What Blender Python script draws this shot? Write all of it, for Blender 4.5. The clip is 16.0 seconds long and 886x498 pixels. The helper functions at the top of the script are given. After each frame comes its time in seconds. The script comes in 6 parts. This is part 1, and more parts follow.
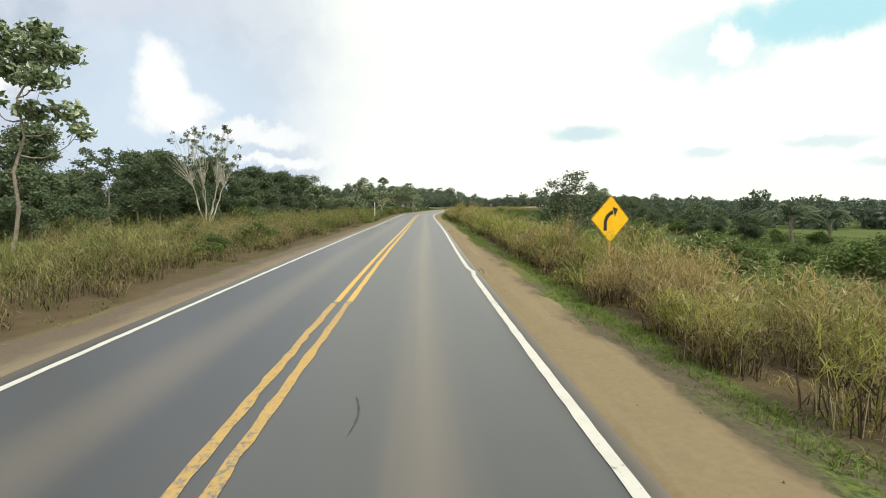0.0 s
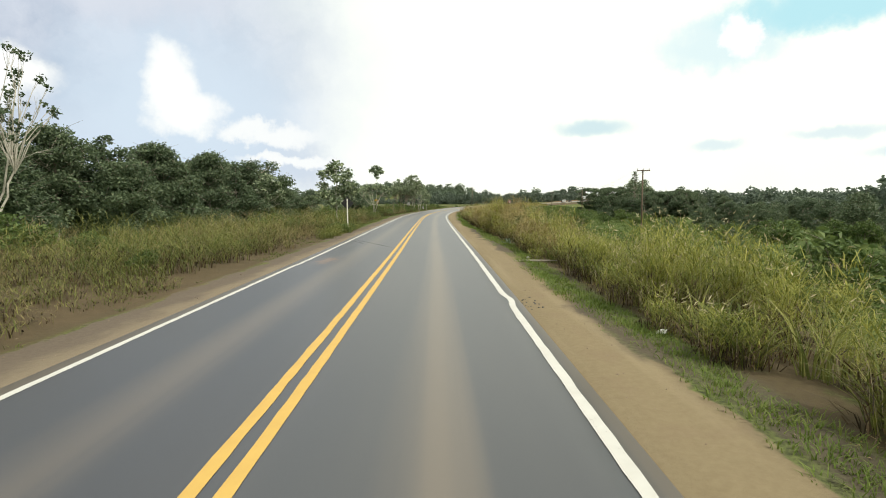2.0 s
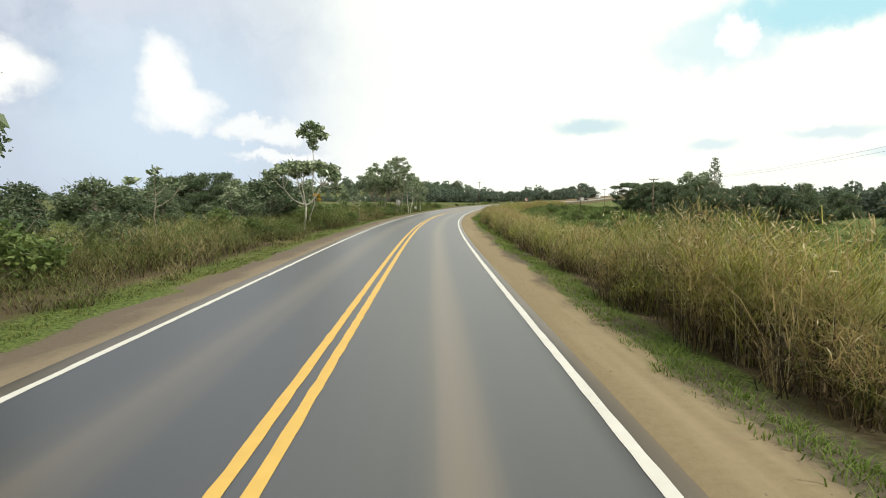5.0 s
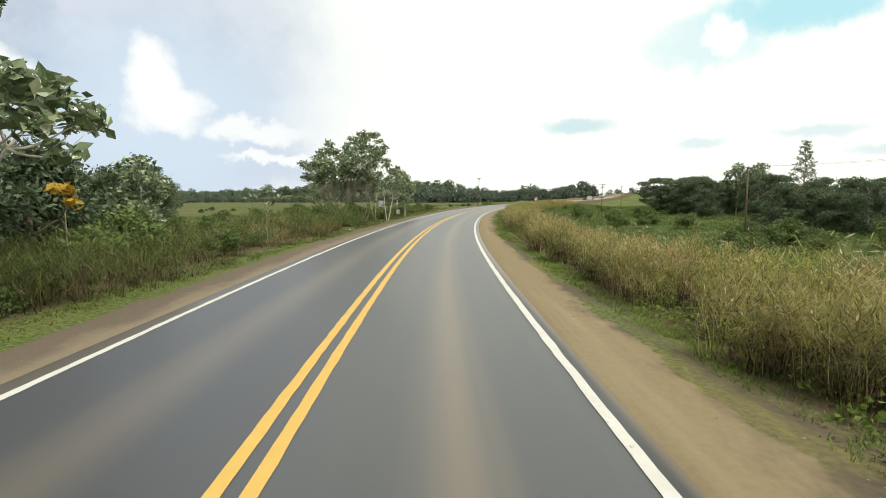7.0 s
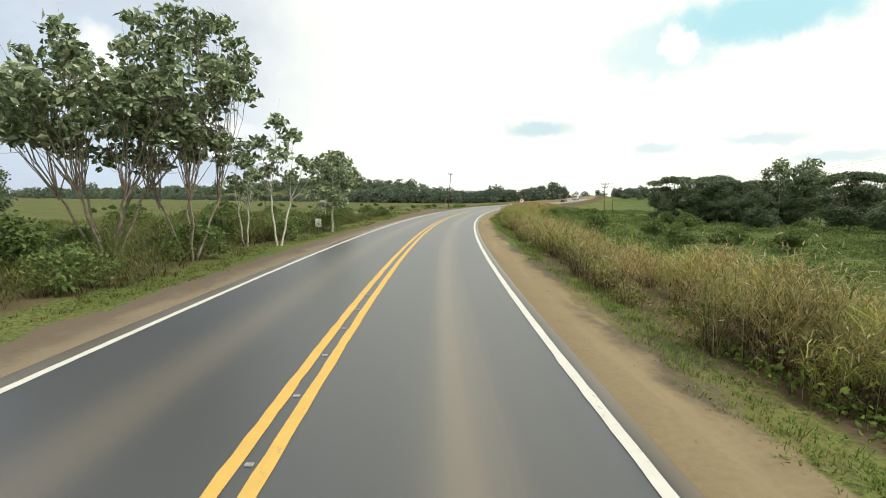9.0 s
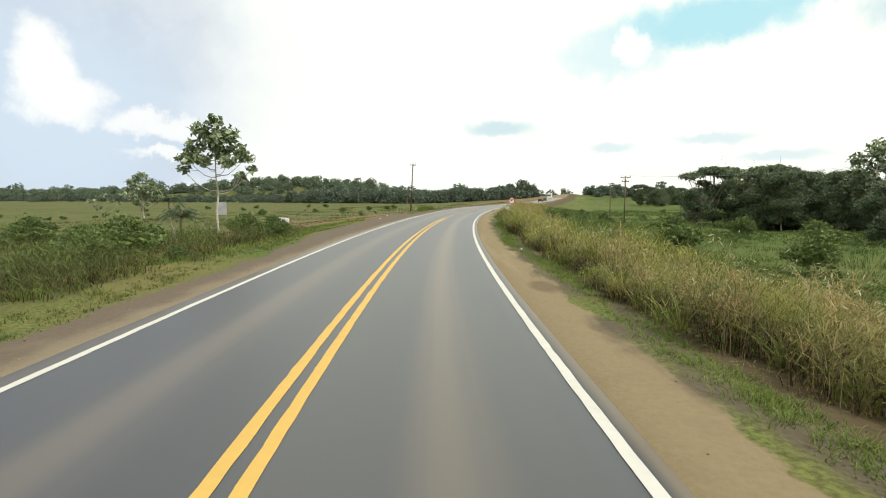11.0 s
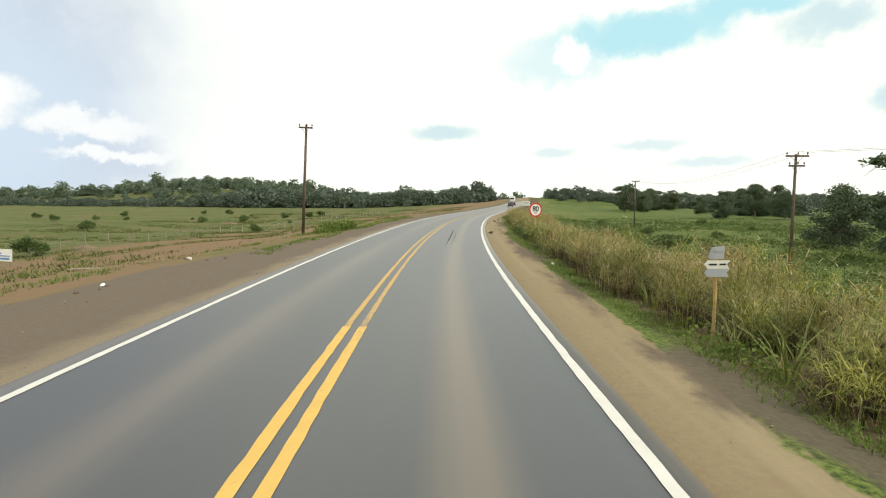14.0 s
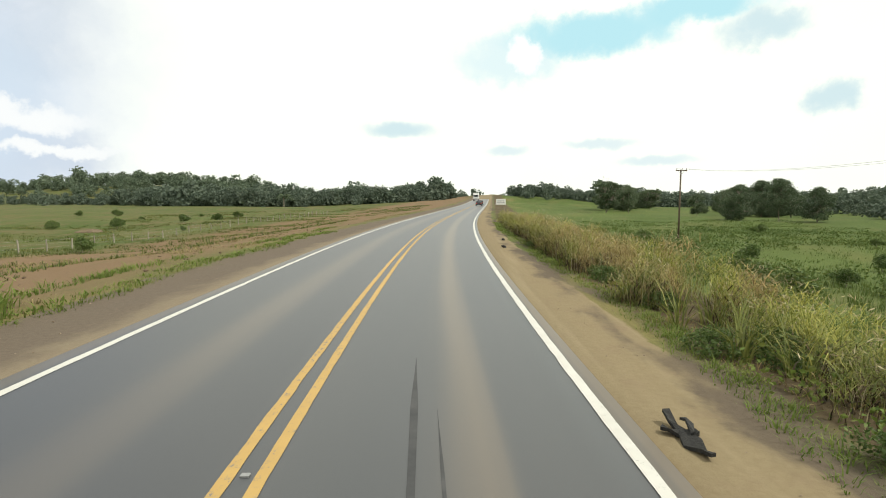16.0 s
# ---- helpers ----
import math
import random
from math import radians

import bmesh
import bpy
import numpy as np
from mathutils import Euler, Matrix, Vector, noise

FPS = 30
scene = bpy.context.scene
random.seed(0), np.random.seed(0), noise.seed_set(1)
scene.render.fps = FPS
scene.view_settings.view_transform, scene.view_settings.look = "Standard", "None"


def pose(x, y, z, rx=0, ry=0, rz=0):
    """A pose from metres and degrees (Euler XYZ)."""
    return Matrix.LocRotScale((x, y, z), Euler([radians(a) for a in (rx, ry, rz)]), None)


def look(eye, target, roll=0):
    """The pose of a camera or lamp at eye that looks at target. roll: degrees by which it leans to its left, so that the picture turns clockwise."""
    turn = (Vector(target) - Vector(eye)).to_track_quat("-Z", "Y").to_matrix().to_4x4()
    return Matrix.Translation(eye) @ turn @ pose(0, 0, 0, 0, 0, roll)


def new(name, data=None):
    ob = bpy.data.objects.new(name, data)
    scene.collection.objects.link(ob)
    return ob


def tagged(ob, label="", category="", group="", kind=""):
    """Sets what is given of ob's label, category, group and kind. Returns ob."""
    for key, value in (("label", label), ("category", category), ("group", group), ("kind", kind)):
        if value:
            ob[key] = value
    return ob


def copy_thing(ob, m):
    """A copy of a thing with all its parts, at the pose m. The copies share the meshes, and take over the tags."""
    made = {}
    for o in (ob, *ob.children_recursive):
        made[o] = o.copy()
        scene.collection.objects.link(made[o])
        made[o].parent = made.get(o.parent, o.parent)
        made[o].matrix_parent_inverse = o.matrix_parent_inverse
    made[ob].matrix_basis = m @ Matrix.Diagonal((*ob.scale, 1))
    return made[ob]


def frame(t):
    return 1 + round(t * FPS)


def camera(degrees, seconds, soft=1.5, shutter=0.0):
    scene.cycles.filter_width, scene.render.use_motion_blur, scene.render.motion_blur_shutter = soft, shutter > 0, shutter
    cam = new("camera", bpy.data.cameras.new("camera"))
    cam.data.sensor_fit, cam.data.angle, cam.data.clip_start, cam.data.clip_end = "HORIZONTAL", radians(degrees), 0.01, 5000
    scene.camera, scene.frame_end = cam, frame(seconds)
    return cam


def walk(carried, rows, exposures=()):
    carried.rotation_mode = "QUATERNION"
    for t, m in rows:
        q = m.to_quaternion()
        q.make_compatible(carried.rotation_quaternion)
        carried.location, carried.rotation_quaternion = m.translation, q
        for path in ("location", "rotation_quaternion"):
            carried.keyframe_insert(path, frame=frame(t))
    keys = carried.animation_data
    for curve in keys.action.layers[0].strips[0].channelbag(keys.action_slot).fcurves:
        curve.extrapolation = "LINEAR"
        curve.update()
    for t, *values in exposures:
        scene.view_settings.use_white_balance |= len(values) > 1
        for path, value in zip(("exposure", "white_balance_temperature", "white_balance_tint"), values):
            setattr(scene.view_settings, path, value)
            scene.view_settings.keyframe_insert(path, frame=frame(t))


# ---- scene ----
PATH = [
    (0, (0.01, -0.00, 2.46), (-4.67, -0.37, -1.93)),
    (0.5, (-0.07, 9.00, 2.47), (-4.52, -0.22, -1.72)),
    (1, (-0.07, 17.85, 2.48), (-5.06, 0.24, -1.47)),
    (1.5, (-0.01, 26.55, 2.53), (-4.63, 1.24, -1.15)),
    (2, (-0.04, 35.11, 2.59), (-5.01, 0.38, -0.99)),
    (2.5, (-0.12, 43.53, 2.58), (-5.10, -0.25, -0.91)),
    (3, (-0.20, 51.84, 2.61), (-5.11, -0.31, -1.02)),
    (3.5, (-0.26, 60.06, 2.63), (-5.11, -0.32, -1.09)),
    (4, (-0.29, 68.23, 2.64), (-5.16, -0.17, -1.17)),
    (4.6, (-0.31, 77.97, 2.63), (-5.22, 0.00, -1.28)),
    (5.1, (-0.27, 86.06, 2.63), (-5.25, 0.15, -1.40)),
    (5.6, (-0.24, 94.15, 2.64), (-5.30, 0.29, -1.40)),
    (6.1, (-0.21, 102.24, 2.66), (-5.34, 0.43, -1.42)),
    (6.5, (-0.19, 108.74, 2.68), (-5.39, 0.54, -1.62)),
    (7, (-0.10, 116.91, 2.69), (-5.25, 0.48, -2.40)),
    (7.5, (0.08, 125.14, 2.72), (-5.17, 0.24, -3.27)),
    (8, (0.40, 133.46, 2.76), (-5.00, 0.08, -4.21)),
    (8.5, (0.81, 141.87, 2.78), (-5.14, -0.56, -5.21)),
    (9, (1.36, 150.36, 2.82), (-5.23, -0.29, -6.48)),
    (9.5, (2.15, 158.94, 2.87), (-5.24, -0.18, -7.62)),
    (10, (3.12, 167.62, 2.91), (-5.26, -0.08, -8.72)),
    (10.5, (4.25, 176.41, 2.97), (-5.27, 0.02, -9.69)),
    (11, (5.60, 185.28, 3.02), (-5.28, 0.13, -10.63)),
    (11.5, (6.99, 194.21, 3.09), (-5.30, 0.23, -11.63)),
    (12, (8.67, 203.06, 3.12), (-5.37, -0.01, -12.62)),
    (12.5, (10.46, 211.76, 3.18), (-4.88, 0.37, -13.33)),
    (13, (12.26, 220.30, 3.23), (-5.03, 0.17, -14.40)),
    (13.5, (14.21, 228.62, 3.28), (-4.83, 0.45, -15.39)),
    (14, (16.32, 236.81, 3.36), (-4.91, 0.06, -16.43)),
    (14.5, (18.59, 244.97, 3.44), (-4.81, -0.06, -17.75)),
    (15, (21.11, 253.17, 3.50), (-5.17, 0.34, -18.77)),
    (15.5, (23.79, 261.51, 3.61), (-5.00, 0.13, -19.93)),
    (16, (26.71, 269.95, 3.67), (-5.21, 0.03, -21.24)),
]
cam = camera(80.0, 16.0, soft=1.0)
walk(cam, [(t, pose(*p, 90 + a[0], a[1], a[2])) for t, p, a in PATH], exposures=[(0, 0.0, 6680, 6), (16, 0.0, 6680, 6)])

# ---- light: a bright, mostly clouded sky with a high veiled sun ----
SUN_EL, SUN_AZ = 55.0, 125.0          # degrees above the horizon, degrees clockwise from +y


def node(nt, kind, **values):
    n = nt.nodes.new(kind)
    for key, value in values.items():
        if key in n.inputs:
            n.inputs[key].default_value = value
    return n


def way(az, el):
    a, e = radians(az), radians(el)
    return Vector((math.sin(a) * math.cos(e), math.cos(a) * math.cos(e), math.sin(e)))


def make_world():
    w = bpy.data.worlds.new("sky")
    scene.world = w
    w.use_nodes = True
    nt = w.node_tree
    nt.nodes.clear()
    ln = nt.links.new
    out = nt.nodes.new("ShaderNodeOutputWorld")
    bg = nt.nodes.new("ShaderNodeBackground")
    sky = nt.nodes.new("ShaderNodeTexSky")
    sky.sky_type, sky.sun_disc = "NISHITA", False
    sky.sun_elevation, sky.sun_rotation = radians(SUN_EL), radians(SUN_AZ)
    sky.air_density, sky.dust_density = 1.0, 1.5
    dim = nt.nodes.new("ShaderNodeVectorMath")
    dim.operation = "SCALE"
    dim.inputs["Scale"].default_value = 0.12
    ln(sky.outputs[0], dim.inputs[0])
    co = nt.nodes.new("ShaderNodeTexCoord")
    # ragged edges: the direction is shaken by noise before it meets each cloud
    n1 = node(nt, "ShaderNodeTexNoise", Scale=16.0, Detail=6.0, Roughness=0.6)
    ln(co.outputs["Generated"], n1.inputs["Vector"])
    c1 = nt.nodes.new("ShaderNodeVectorMath")
    c1.operation = "SUBTRACT"
    c1.inputs[1].default_value = (0.5, 0.5, 0.5)
    ln(n1.outputs["Color"], c1.inputs[0])
    s1 = nt.nodes.new("ShaderNodeVectorMath")
    s1.operation = "SCALE"
    s1.inputs["Scale"].default_value = 0.09
    ln(c1.outputs[0], s1.inputs[0])
    shaken = nt.nodes.new("ShaderNodeVectorMath")
    shaken.operation = "ADD"
    ln(co.outputs["Generated"], shaken.inputs[0])
    ln(s1.outputs[0], shaken.inputs[1])

    n4 = node(nt, "ShaderNodeTexNoise", Scale=26.0, Detail=5.0, Roughness=0.6)
    ln(co.outputs["Generated"], n4.inputs["Vector"])
    c4 = nt.nodes.new("ShaderNodeVectorMath")
    c4.operation = "MULTIPLY_ADD"
    c4.inputs[1].default_value = (0.022, 0.022, 0.022)
    c4.inputs[2].default_value = (-0.011, -0.011, -0.011)
    ln(n4.outputs["Color"], c4.inputs[0])
    nudged = nt.nodes.new("ShaderNodeVectorMath")
    nudged.operation = "ADD"
    ln(co.outputs["Generated"], nudged.inputs[0])
    ln(c4.outputs[0], nudged.inputs[1])

    def spot(az, el, wide, high, soft, shake=True):
        """How much a direction lies in an ellipse round az, el; 1 inside, 0 outside."""
        c = way(az, el)
        right = Vector((math.cos(radians(az)), -math.sin(radians(az)), 0))
        up = right.cross(c)
        src = shaken if shake else nudged
        parts = []
        for axis, size in ((right, wide), (up, high)):
            d = nt.nodes.new("ShaderNodeVectorMath")
            d.operation = "DOT_PRODUCT"
            d.inputs[1].default_value = axis / math.sin(radians(size))
            ln(src.outputs[0], d.inputs[0])
            p = nt.nodes.new("ShaderNodeMath")
            p.operation = "POWER"
            p.inputs[1].default_value = 2
            a = nt.nodes.new("ShaderNodeMath")
            a.operation = "ABSOLUTE"
            ln(d.outputs["Value"], a.inputs[0])
            ln(a.outputs[0], p.inputs[0])
            parts.append(p)
        add = nt.nodes.new("ShaderNodeMath")
        add.operation = "ADD"
        ln(parts[0].outputs[0], add.inputs[0])
        ln(parts[1].outputs[0], add.inputs[1])
        front = nt.nodes.new("ShaderNodeVectorMath")
        front.operation = "DOT_PRODUCT"
        front.inputs[1].default_value = c
        ln(co.outputs["Generated"], front.inputs[0])
        ahead = nt.nodes.new("ShaderNodeMath")
        ahead.operation = "GREATER_THAN"
        ahead.inputs[1].default_value = 0.0
        ln(front.outputs["Value"], ahead.inputs[0])
        m = nt.nodes.new("ShaderNodeMapRange")
        m.interpolation_type = "SMOOTHSTEP"
        m.inputs["From Min"].default_value = 1 + soft
        m.inputs["From Max"].default_value = max(0.0, 1 - soft)
        ln(add.outputs[0], m.inputs["Value"])
        k = nt.nodes.new("ShaderNodeMath")
        k.operation = "MULTIPLY"
        ln(m.outputs[0], k.inputs[0])
        ln(ahead.outputs[0], k.inputs[1])
        return k

    def over(below, fac, colour):
        mix = nt.nodes.new("ShaderNodeMix")
        mix.data_type = "RGBA"
        ln(fac.outputs[0], mix.inputs["Factor"])
        ln(below, mix.inputs["A"])
        if isinstance(colour, tuple):
            mix.inputs["B"].default_value = (*colour, 1)
        else:
            ln(colour, mix.inputs["B"])
        return mix.outputs["Result"]

    flat_one = nt.nodes.new("ShaderNodeValue")
    flat_one.outputs[0].default_value = 1.0
    # the veil of cloud: white all over, thinner where a broad noise is low
    n2 = node(nt, "ShaderNodeTexNoise", Scale=1.6, Detail=4.0, Roughness=0.5)
    ln(co.outputs["Generated"], n2.inputs["Vector"])
    veil = nt.nodes.new("ShaderNodeMapRange")
    veil.inputs["From Min"].default_value, veil.inputs["From Max"].default_value = 0.2, 0.45
    veil.inputs["To Min"].default_value, veil.inputs["To Max"].default_value = 0.75, 1.0
    ln(n2.outputs["Fac"], veil.inputs["Value"])
    col = over(dim.outputs[0], veil, (1.09, 1.11, 1.045))
    # blue-grey rain cloud with white cumulus before it
    n3 = node(nt, "ShaderNodeTexNoise", Scale=7.0, Detail=5.0, Roughness=0.55)
    ln(shaken.outputs[0], n3.inputs["Vector"])
    billow = nt.nodes.new("ShaderNodeMapRange")
    billow.inputs["From Min"].default_value, billow.inputs["From Max"].default_value = 0.36, 0.64
    ln(n3.outputs["Fac"], billow.inputs["Value"])
    grey = over(over(dim.outputs[0], flat_one, (0.40, 0.49, 0.65)), billow, (0.68, 0.73, 0.86))
    col = over(col, spot(-24, 11, 15, 15, 1.0), (0.90, 0.95, 1.02))
    col = over(col, spot(-43, 14, 27, 18, 0.9), grey)
    col = over(col, spot(-29, 4, 17, 3.8, 0.6), (0.60, 0.67, 0.82))
    col = over(col, spot(-25, 8, 10, 9, 1.0), (0.68, 0.79, 0.94))
    col = over(col, spot(-30, 22, 9, 5, 1.0), (0.72, 0.76, 0.88))
    for az, el, wide, high in ((-25.6, 11.6, 2.2, 3.0), (-24.6, 8.8, 2.9, 2.0), (-19.3, 7.2, 2.0, 1.1), (-16.0, 7.0, 3.6, 1.0),
                               (-38.5, 11.0, 4.0, 1.9), (-14.5, 4.5, 5, 0.6)):
        col = over(col, spot(az, el, wide, high, 0.85), (1.03, 1.04, 1.06) if el > 8 else (0.97, 0.99, 1.03))
    # gaps of clear sky and thin slits
    col = over(col, spot(28.0, 14.2, 5.0, 2.3, 0.8), (0.80, 0.95, 1.0))
    for az, el, wide, high in ((36.5, 16.4, 7.5, 2.0), (46, 17.8, 6.0, 1.6)):
        col = over(col, spot(az, el, wide, high, 0.8), (0.52, 0.84, 0.95))
    col = over(col, spot(29.6, 14.6, 1.3, 1.8, 0.7), (1.1, 1.1, 1.1))
    for az, el, wide, high in ((16.6, 7.5, 3.4, 0.75), (37.5, 5.8, 3.4, 0.5), (28, 5.3, 2.0, 0.5), (43, 4.0, 3.5, 0.5), (52, 15, 3, 1.6), (57, 9, 2.0, 1.5)):
        col = over(col, spot(az, el, wide, high, 0.95, az > 50), (0.68, 0.84, 0.91) if az < 20 or az > 50 else (0.80, 0.91, 0.96))
    ln(col, bg.inputs["Color"])
    bg.inputs["Strength"].default_value = 1.0
    ln(bg.outputs[0], out.inputs[0])


make_world()
sun_data = bpy.data.lights.new("sun", "SUN")
sun_data.energy, sun_data.angle, sun_data.color = 3.4, radians(5.0), (1.0, 0.97, 0.90)
sun = new("sun", sun_data)
sun.matrix_world = look(way(SUN_AZ, SUN_EL) * 100, (0, 0, 0))

# ---- materials ----
rng = np.random.default_rng(7)


def material(name, stops, scale=8.0, detail=5.0, rough=0.85, bump=0.0, bump_scale=40.0, island=0.0, through_light=0.0,
             big=0.0, big_scale=0.15, metal=0.0, spec=0.3, random_object=0.0):
    """A two-scale noise material. stops: (place, colour). island: how much single pieces differ; big: how much broad stains darken or lighten."""
    m = bpy.data.materials.new(name)
    m.use_nodes = True
    nt = m.node_tree
    ln = nt.links.new
    bsdf = nt.nodes["Principled BSDF"]
    bsdf.inputs["Roughness"].default_value = rough
    bsdf.inputs["Metallic"].default_value = metal
    bsdf.inputs["Specular IOR Level"].default_value = spec
    geo = nt.nodes.new("ShaderNodeNewGeometry")
    n = node(nt, "ShaderNodeTexNoise", Scale=scale, Detail=detail, Roughness=0.6)
    ln(geo.outputs["Position"], n.inputs["Vector"])
    fac = n.outputs["Fac"]

    def mixed(a, b_out, share):
        k = nt.nodes.new("ShaderNodeMix")
        k.data_type = "FLOAT"
        k.inputs["Factor"].default_value = share
        ln(a, k.inputs["A"])
        ln(b_out, k.inputs["B"])
        return k.outputs["Result"]
    if island:
        fac = mixed(fac, geo.outputs["Random Per Island"], island)
    if random_object:
        info = nt.nodes.new("ShaderNodeObjectInfo")
        fac = mixed(fac, info.outputs["Random"], random_object)
    if big:
        nb = node(nt, "ShaderNodeTexNoise", Scale=big_scale, Detail=3.0)
        ln(geo.outputs["Position"], nb.inputs["Vector"])
        fac = mixed(fac, nb.outputs["Fac"], big)
    ramp = nt.nodes.new("ShaderNodeValToRGB")
    els = ramp.color_ramp.elements
    while len(els) < len(stops):
        els.new(0.5)
    for e, (at, c) in zip(els, stops):
        e.position, e.color = at, (*c, 1)
    ln(fac, ramp.inputs[0])
    ln(ramp.outputs[0], bsdf.inputs["Base Color"])
    if bump:
        nb = node(nt, "ShaderNodeTexNoise", Scale=bump_scale, Detail=4.0)
        ln(geo.outputs["Position"], nb.inputs["Vector"])
        bn = nt.nodes.new("ShaderNodeBump")
        bn.inputs["Strength"].default_value = bump
        bn.inputs["Distance"].default_value = 0.02
        ln(nb.outputs["Fac"], bn.inputs["Height"])
        ln(bn.outputs[0], bsdf.inputs["Normal"])
    if through_light:
        tr = nt.nodes.new("ShaderNodeBsdfTranslucent")
        ln(ramp.outputs[0], tr.inputs["Color"])
        mx = nt.nodes.new("ShaderNodeMixShader")
        mx.inputs[0].default_value = through_light
        ln(bsdf.outputs[0], mx.inputs[1])
        ln(tr.outputs[0], mx.inputs[2])
        ln(mx.outputs[0], nt.nodes["Material Output"].inputs["Surface"])
    return m


class Wire:
    """Short forms for node maths inside one material."""

    def __init__(self, nt):
        self.nt = nt

    def put(self, socket, v):
        if isinstance(v, (int, float)):
            socket.default_value = v
        elif isinstance(v, tuple):
            socket.default_value = (*v, 1)
        else:
            self.nt.links.new(v, socket)

    def math(self, op, a, b=0.0):
        n = self.nt.nodes.new("ShaderNodeMath")
        n.operation = op
        self.put(n.inputs[0], a)
        self.put(n.inputs[1], b)
        return n.outputs[0]

    def step(self, v, lo, hi):
        n = self.nt.nodes.new("ShaderNodeMapRange")
        n.interpolation_type = "SMOOTHSTEP"
        self.put(n.inputs["Value"], v)
        n.inputs["From Min"].default_value, n.inputs["From Max"].default_value = lo, hi
        return n.outputs[0]

    def noise(self, vec, scale, detail=4.0, rough=0.55):
        n = node(self.nt, "ShaderNodeTexNoise", Scale=scale, Detail=detail, Roughness=rough)
        self.nt.links.new(vec, n.inputs["Vector"])
        return n.outputs["Fac"]

    def mix(self, f, a, b):
        n = self.nt.nodes.new("ShaderNodeMix")
        n.data_type = "RGBA"
        self.put(n.inputs["Factor"], f)
        self.put(n.inputs["A"], a)
        self.put(n.inputs["B"], b)
        return n.outputs["Result"]

    def scaled(self, vec, xyz):
        n = self.nt.nodes.new("ShaderNodeVectorMath")
        n.operation = "MULTIPLY"
        self.nt.links.new(vec, n.inputs[0])
        n.inputs[1].default_value = xyz
        return n.outputs[0]


def surface(name):
    """A material whose UV map holds metres across (u) and along (s) the road; its wiring and those sockets."""
    m = bpy.data.materials.new(name)
    m.use_nodes = True
    nt = m.node_tree
    uv = nt.nodes.new("ShaderNodeUVMap")
    sep = nt.nodes.new("ShaderNodeSeparateXYZ")
    nt.links.new(uv.outputs[0], sep.inputs[0])
    return m, Wire(nt), nt.nodes["Principled BSDF"], uv.outputs[0], sep.outputs[0], sep.outputs[1]


def bumped(w, bsdf, height, strength, distance):
    b = w.nt.nodes.new("ShaderNodeBump")
    b.inputs["Strength"].default_value, b.inputs["Distance"].default_value = strength, distance
    w.put(b.inputs["Height"], height)
    w.put(bsdf.inputs["Normal"], b.outputs[0])


def asphalt_material():
    m, w, bsdf, uv, u, s = surface("asphalt")
    grain = w.noise(uv, 60, 6, 0.7)
    blot = w.noise(w.scaled(uv, (0.5, 0.05, 1)), 1.0, 4)
    streak = w.noise(w.scaled(uv, (2.2, 0.02, 1)), 1.0, 3)
    col = w.mix(grain, (0.027, 0.0295, 0.0335), (0.06, 0.063, 0.067))
    col = w.mix(w.math("MULTIPLY", w.step(blot, 0.35, 0.7), 0.5), col, (0.066, 0.064, 0.062))
    # far lane darker: partly its own tone, mostly lens vignetting put into the colour
    col = w.mix(w.math("MULTIPLY", w.step(u, -1.6, -2.4), 0.5), col, (0.026, 0.028, 0.034))
    # brown dust that lies between the wheel tracks of each lane and along the edges
    dust = None
    for centre, half, share in ((0.12, 0.62, 0.55), (-3.75, 0.8, 0.34), (2.1, 0.22, 0.7), (-5.9, 0.35, 0.6)):
        d = w.math("ABSOLUTE", w.math("SUBTRACT", u, centre))
        d = w.math("MULTIPLY", w.step(w.math("SUBTRACT", d, w.math("MULTIPLY", w.math("SUBTRACT", streak, 0.5), 0.7)), half, 0.0), share)
        dust = d if dust is None else w.math("MAXIMUM", dust, d)
    dust = w.math("MULTIPLY", dust, w.step(w.noise(w.scaled(uv, (0.6, 0.03, 1)), 1.0, 2), 0.12, 0.55))
    col = w.mix(dust, col, (0.18, 0.142, 0.1))
    # red soil carried onto the far lane, crumbled at its edges
    far_off = w.math("ADD", w.math("POWER", w.math("DIVIDE", w.math("ADD", u, 4.62), 0.62), 2.0), w.math("POWER", w.math("DIVIDE", w.math("SUBTRACT", s, 58.3), 1.7), 2.0))
    crumbs = w.noise(w.scaled(uv, (1.0, 0.6, 1)), 2.2, 7, 0.7)
    spill = w.math("ADD", far_off, w.math("MULTIPLY", w.math("SUBTRACT", crumbs, 0.5), 6.5))
    col = w.mix(w.math("MULTIPLY", w.step(far_off, 1.9, 0.4), 0.75), col, (0.05, 0.044, 0.042))
    col = w.mix(w.step(spill, 0.5, 0.1), col, w.mix(w.step(crumbs, 0.3, 0.6), (0.065, 0.042, 0.03), (0.17, 0.102, 0.06)))
    w.put(bsdf.inputs["Base Color"], col)
    bsdf.inputs["Roughness"].default_value = 0.4
    bsdf.inputs["Specular IOR Level"].default_value = 0.75
    bumped(w, bsdf, grain, 0.2, 0.005)
    return m


